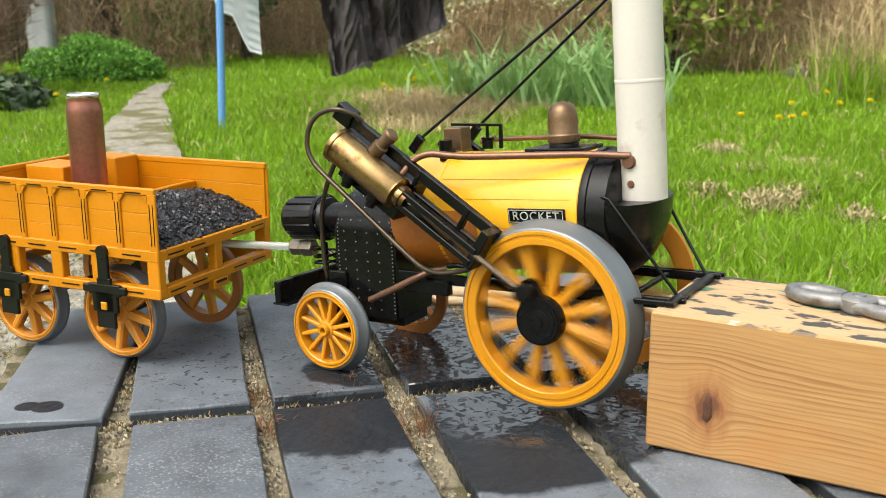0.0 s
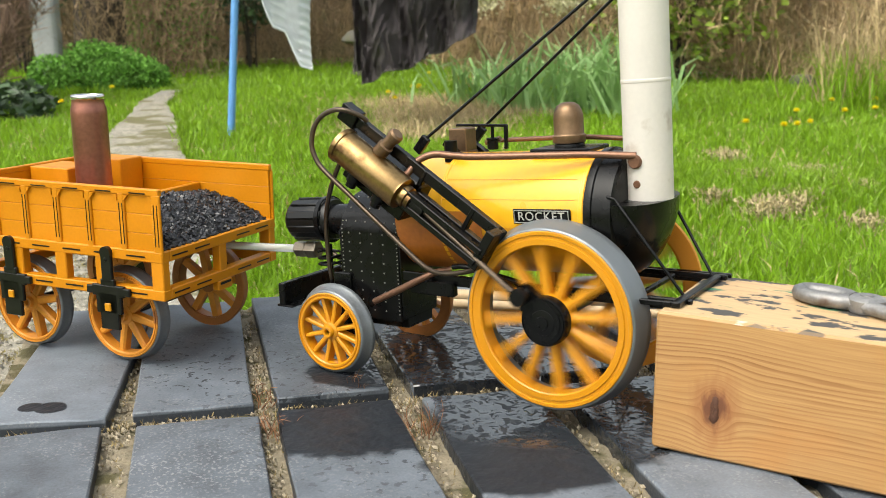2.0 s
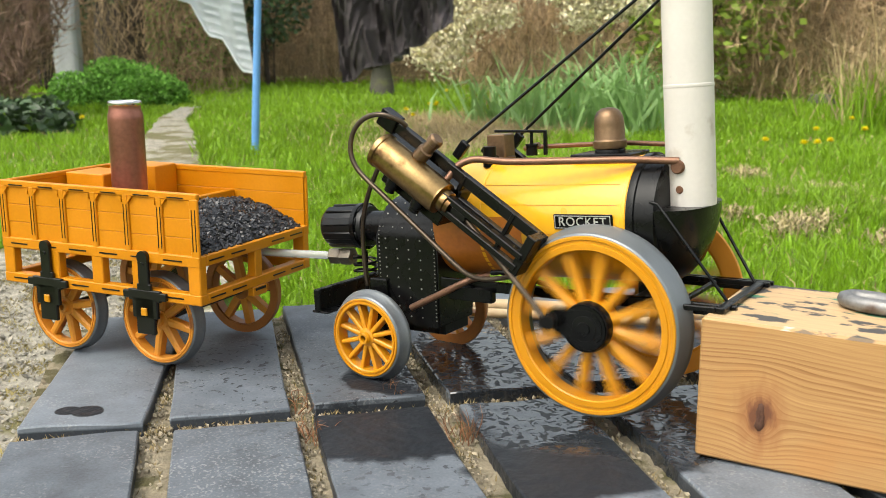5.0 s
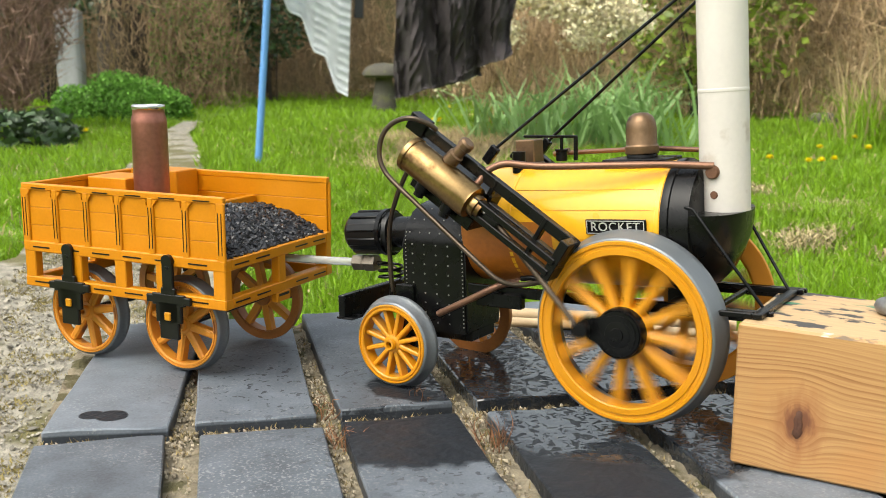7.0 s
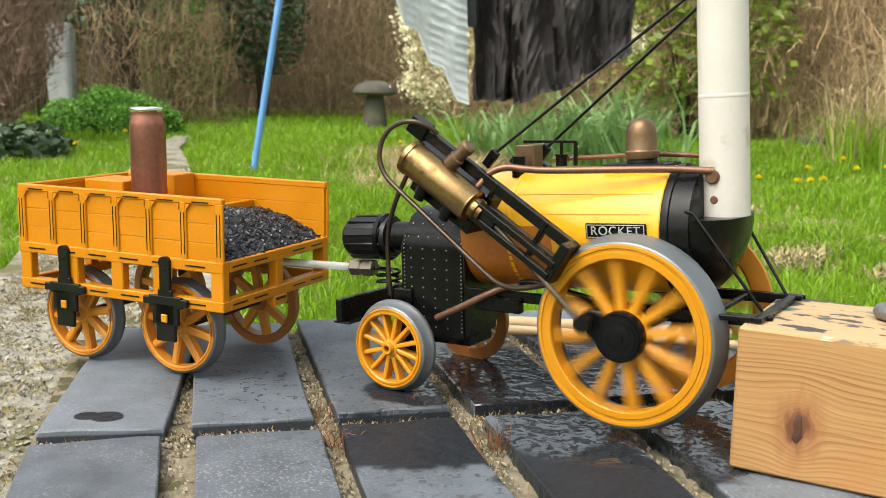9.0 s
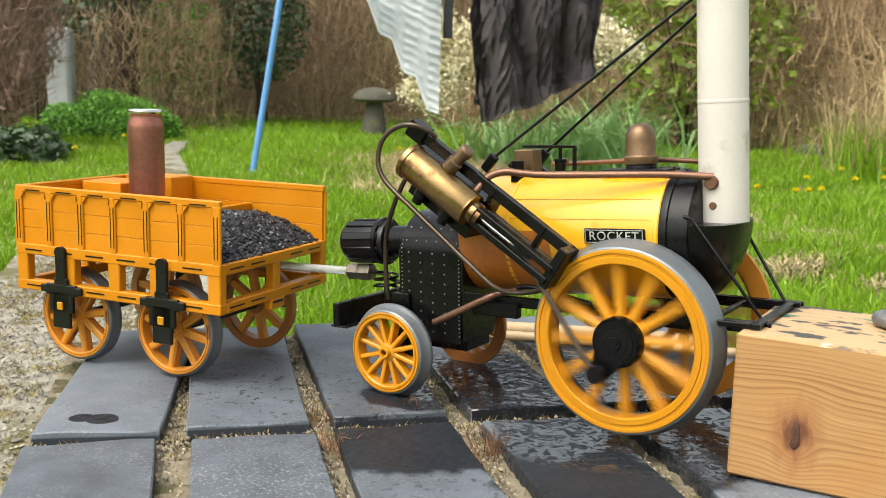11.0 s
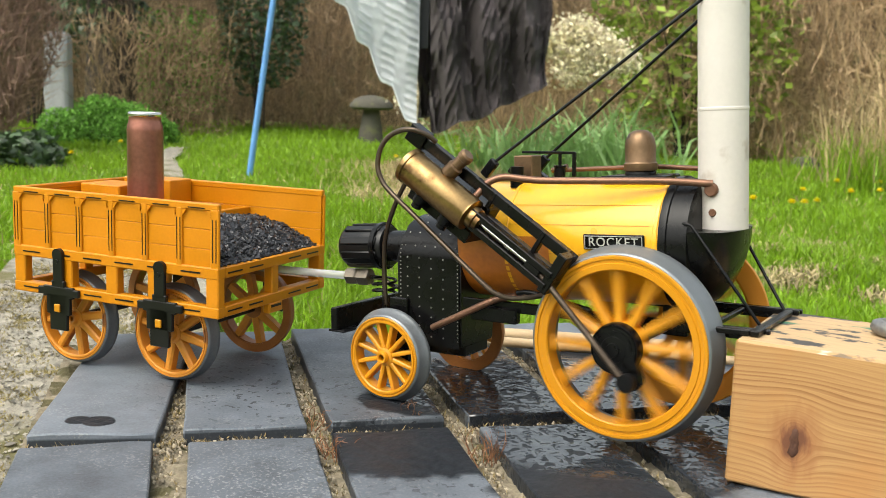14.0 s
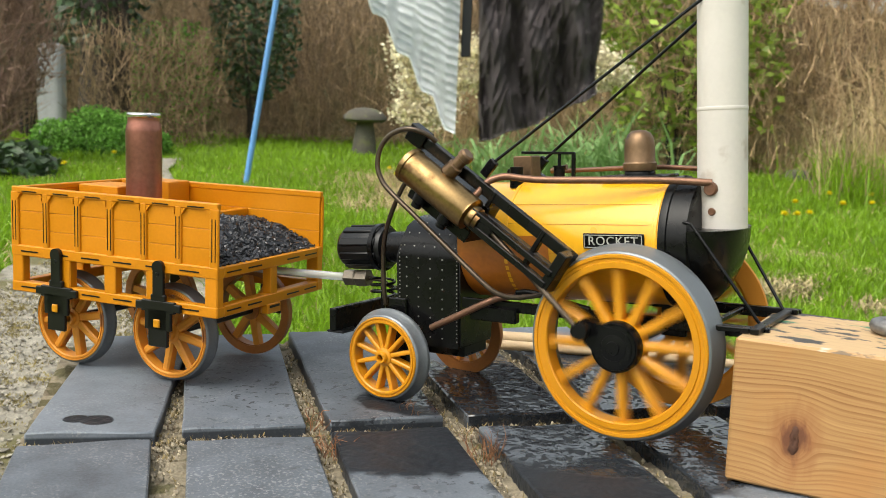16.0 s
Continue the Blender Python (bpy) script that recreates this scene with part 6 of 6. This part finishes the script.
def motions():
    times, turn = crank_turn()
    near_rows, far_rows, head_rows, rod_rows = [], [], [], []
    slope = -math.degrees(math.atan2(D.z, D.x))
    for t, a in zip(times, turn):
        r = radians(a)
        pin = Vector((CR * math.sin(r), 0, ZB + CR * math.cos(r)))
        near_rows.append((t, pose(0, FACE_Y + 0.005, ZB, 0, a, 0)))
        far_rows.append((t, pose(0, 0.0426, ZB, 0, a + 90, 0)))
        rel = Vector((CF.x, 0, CF.z)) - pin
        b = rel.dot(D)
        s = -b + math.sqrt(b * b - rel.length_squared + ROD * ROD)
        c = Vector((CF.x, 0, CF.z)) + D * s
        w = c - pin
        head_rows.append((t, pose(c.x, CYL_Y, c.z, 0, slope, 0)))
        rod_rows.append((t, pose(pin.x, CYL_Y, pin.z, 0, -math.degrees(math.atan2(w.z, w.x)), 0)))
    walk(near_wheel, near_rows)
    walk(far_wheel, far_rows)
    walk(crosshead, head_rows)
    walk(conrod, rod_rows)
    # washing in the wind: time and the place of the lower hem
    for ob, rows, turn_z, lean in ((dark_a, DARK, 33, 5.0), (dark_b, LEG, 30, 4.0), (white_cloth, WHITE_ROWS, 36, 9.0)):
        out = []
        for k, (t, x, y, z) in enumerate(rows):
            if ob is dark_a:
                z += float(np.interp(t, (0, 1.5, 4, 8, 9, 11.5, 16), (0.055, 0.055, 0.06, 0.08, 0.085, 0.03, 0.03)))
            swing = (rows[min(k + 1, len(rows) - 1)][1] - rows[max(k - 1, 0)][1]) * lean
            twist = 8 * math.sin(t * 1.7 + turn_z)
            if ob is white_cloth:   # the cloth turns edge-on in the gusts
                gust = ((0, 22), (3, 30), (5, 20), (7, 0), (8, -8), (9, 12), (11.5, -5), (12.2, 36), (12.5, 44), (13.1, 62), (13.4, 62), (13.7, 44), (14, 12), (15, 20), (15.5, 4), (16, -4))
                twist = float(np.interp(t, [g[0] for g in gust], [g[1] for g in gust]))
            out.append((t, pose(x, y, z, 4 * math.sin(t * 2.1), max(-14, min(14, swing)), turn_z + twist)))
        walk(ob, out)
    # the prop sways with the line: time and lean
    sway = ((0, 1.9), (1.5, 3.8), (2.5, 5.7), (3.5, 8.4), (4, 7.8), (5.2, 2.3), (6.4, -0.6), (7, 4.7), (7.6, 7.8), (8.2, 9.4), (9, 9.2), (10.2, 9), (11.5, 9), (12.5, 8.3), (13.5, 7.8), (14.5, 7.0), (16, 8.6))
    axis = Vector((-0.69, 0.72, 0))
    foot = ((0, -2.51, 2.25), (1.5, -2.48, 2.22), (3, -2.44, 2.23), (4, -2.43, 2.22), (6.5, -2.44, 2.21), (7, -2.53, 2.31), (8, -2.68, 2.48), (9, -2.72, 2.53), (11.5, -2.86, 2.68), (13, -2.91, 2.73), (14.5, -3.01, 2.84), (16, -3.1, 2.95))
    rows = []
    for t, a in sway:
        x, y = (float(np.interp(t, [f[0] for f in foot], [f[k] for f in foot])) for k in (1, 2))
        rows.append((t, Matrix.Translation((x, y, GZ - 0.01)) @ Matrix.Rotation(radians(a), 4, axis)))
    walk(prop, rows)


DARK = [(0.0, -2.061, 2.702, -0.015), (0.8, -2.06, 2.702, -0.008), (1.5, -2.043, 2.717, -0.022), (2.0, -1.988, 2.754, -0.022), (2.4, -1.883, 2.823, -0.002),
    (2.8, -1.775, 2.888, 0.017), (3.2, -1.619, 2.975, 0.027), (3.6, -1.607, 2.981, 0.028), (4.0, -1.767, 2.893, 0.029), (5.0, -2.111, 2.67, 0.055),
    (5.8, -2.456, 2.388, 0.077), (6.4, -2.424, 2.405, 0.070), (6.8, -2.084, 2.694, 0.014), (7.2, -1.881, 2.829, 0.027), (7.6, -1.709, 2.93, 0.049),
    (8.0, -1.529, 3.024, 0.084), (8.4, -1.48, 3.045, 0.094), (8.8, -1.572, 3.001, 0.079), (9.2, -1.494, 3.039, 0.062), (9.9, -1.74, 2.912, 0.055),
    (10.6, -1.606, 2.985, 0.069), (11.3, -1.661, 2.957, 0.067), (11.6, -1.545, 3.016, 0.069), (11.9, -1.505, 3.035, 0.074), (12.2, -1.571, 3.003, 0.069),
    (12.5, -1.732, 2.917, 0.057), (12.8, -1.826, 2.862, 0.054), (13.1, -1.788, 2.884, 0.055), (13.4, -1.768, 2.896, 0.062), (13.7, -1.721, 2.923, 0.067),
    (14.0, -1.796, 2.88, 0.066), (14.3, -1.816, 2.868, 0.07), (14.6, -1.769, 2.894, 0.077), (14.9, -1.607, 2.983, 0.087), (15.2, -1.407, 3.079, 0.109),
    (15.5, -1.367, 3.096, 0.1), (15.8, -1.442, 3.062, 0.098), (16.0, -1.614, 2.979, 0.086)]
LEG = [(0.0, -2.298, 2.837, 0.006), (1.5, -2.288, 2.847, 0.003), (2.0, -2.222, 2.895, -0.001), (3.0, -1.907, 3.1, 0.049), (3.6, -1.814, 3.153, 0.052),
    (4.0, -2.011, 3.038, 0.053), (5.0, -2.332, 2.816, 0.077), (6.4, -2.685, 2.518, 0.1), (6.8, -2.257, 2.877, 0.065), (7.2, -2.062, 3.01, 0.069),
    (7.6, -1.91, 3.103, 0.074), (8.0, -1.861, 3.131, 0.082), (8.4, -1.669, 3.232, 0.122), (8.8, -1.747, 3.192, 0.11), (9.2, -1.951, 3.078, 0.074),
    (9.9, -2.003, 3.047, 0.079), (10.6, -1.902, 3.108, 0.092), (11.3, -1.861, 3.132, 0.104), (11.6, -1.919, 3.098, 0.101), (11.9, -1.957, 3.075, 0.115),
    (12.2, -2.003, 3.047, 0.102), (12.5, -1.896, 3.111, 0.101), (12.8, -1.966, 3.069, 0.103), (13.4, -2.052, 3.016, 0.092), (13.7, -2.013, 3.041, 0.097),
    (14.0, -2.051, 3.017, 0.075), (14.3, -2.053, 3.015, 0.08), (14.6, -1.955, 3.075, 0.097), (14.9, -1.773, 3.178, 0.11), (15.2, -1.856, 3.132, 0.116),
    (15.5, -1.865, 3.127, 0.118), (15.8, -1.849, 3.136, 0.122), (16.0, -1.781, 3.173, 0.118)]
WHITE_ROWS = [(0.0, -2.529, 2.446, 0.043), (0.8, -2.517, 2.456, 0.046), (1.5, -2.475, 2.498, 0.019), (2.0, -2.401, 2.563, 0.009), (2.4, -2.269, 2.671, 0.017),
    (2.8, -2.132, 2.774, 0.03), (3.2, -2.017, 2.854, 0.028), (3.6, -2.059, 2.826, 0.03), (4.0, -2.235, 2.698, 0.031), (5.0, -2.617, 2.368, 0.055),
    (5.8, -2.949, 2.002, 0.073), (6.3, -2.855, 2.09, 0.080), (6.6, -2.630, 2.343, 0.062), (6.8, -2.521, 2.467, 0.036), (7.0, -2.366, 2.602, 0.032),
    (7.2, -2.203, 2.73, 0.034), (7.6, -2.004, 2.868, 0.043), (8.0, -1.908, 2.929, 0.062), (8.4, -1.872, 2.95, 0.068), (8.8, -1.892, 2.938, 0.071),
    (9.2, -2.037, 2.846, 0.059), (10.0, -2.109, 2.798, 0.057), (10.7, -2.052, 2.837, 0.056), (11.3, -2.056, 2.835, 0.053), (11.9, -2.068, 2.827, 0.06),
    (12.2, -2.124, 2.788, 0.053), (12.5, -2.147, 2.771, 0.044), (12.8, -2.231, 2.709, 0.049), (13.1, -2.324, 2.637, 0.065), (13.4, -2.335, 2.629, 0.065),
    (13.7, -2.251, 2.695, 0.065), (14.0, -2.118, 2.792, 0.046), (14.3, -2.112, 2.795, 0.052), (14.6, -2.112, 2.794, 0.058), (14.9, -2.083, 2.814, 0.062),
    (15.2, -2.053, 2.834, 0.064), (15.5, -1.997, 2.871, 0.062), (15.8, -1.961, 2.895, 0.06), (16.0, -1.968, 2.891, 0.059)]

motions()
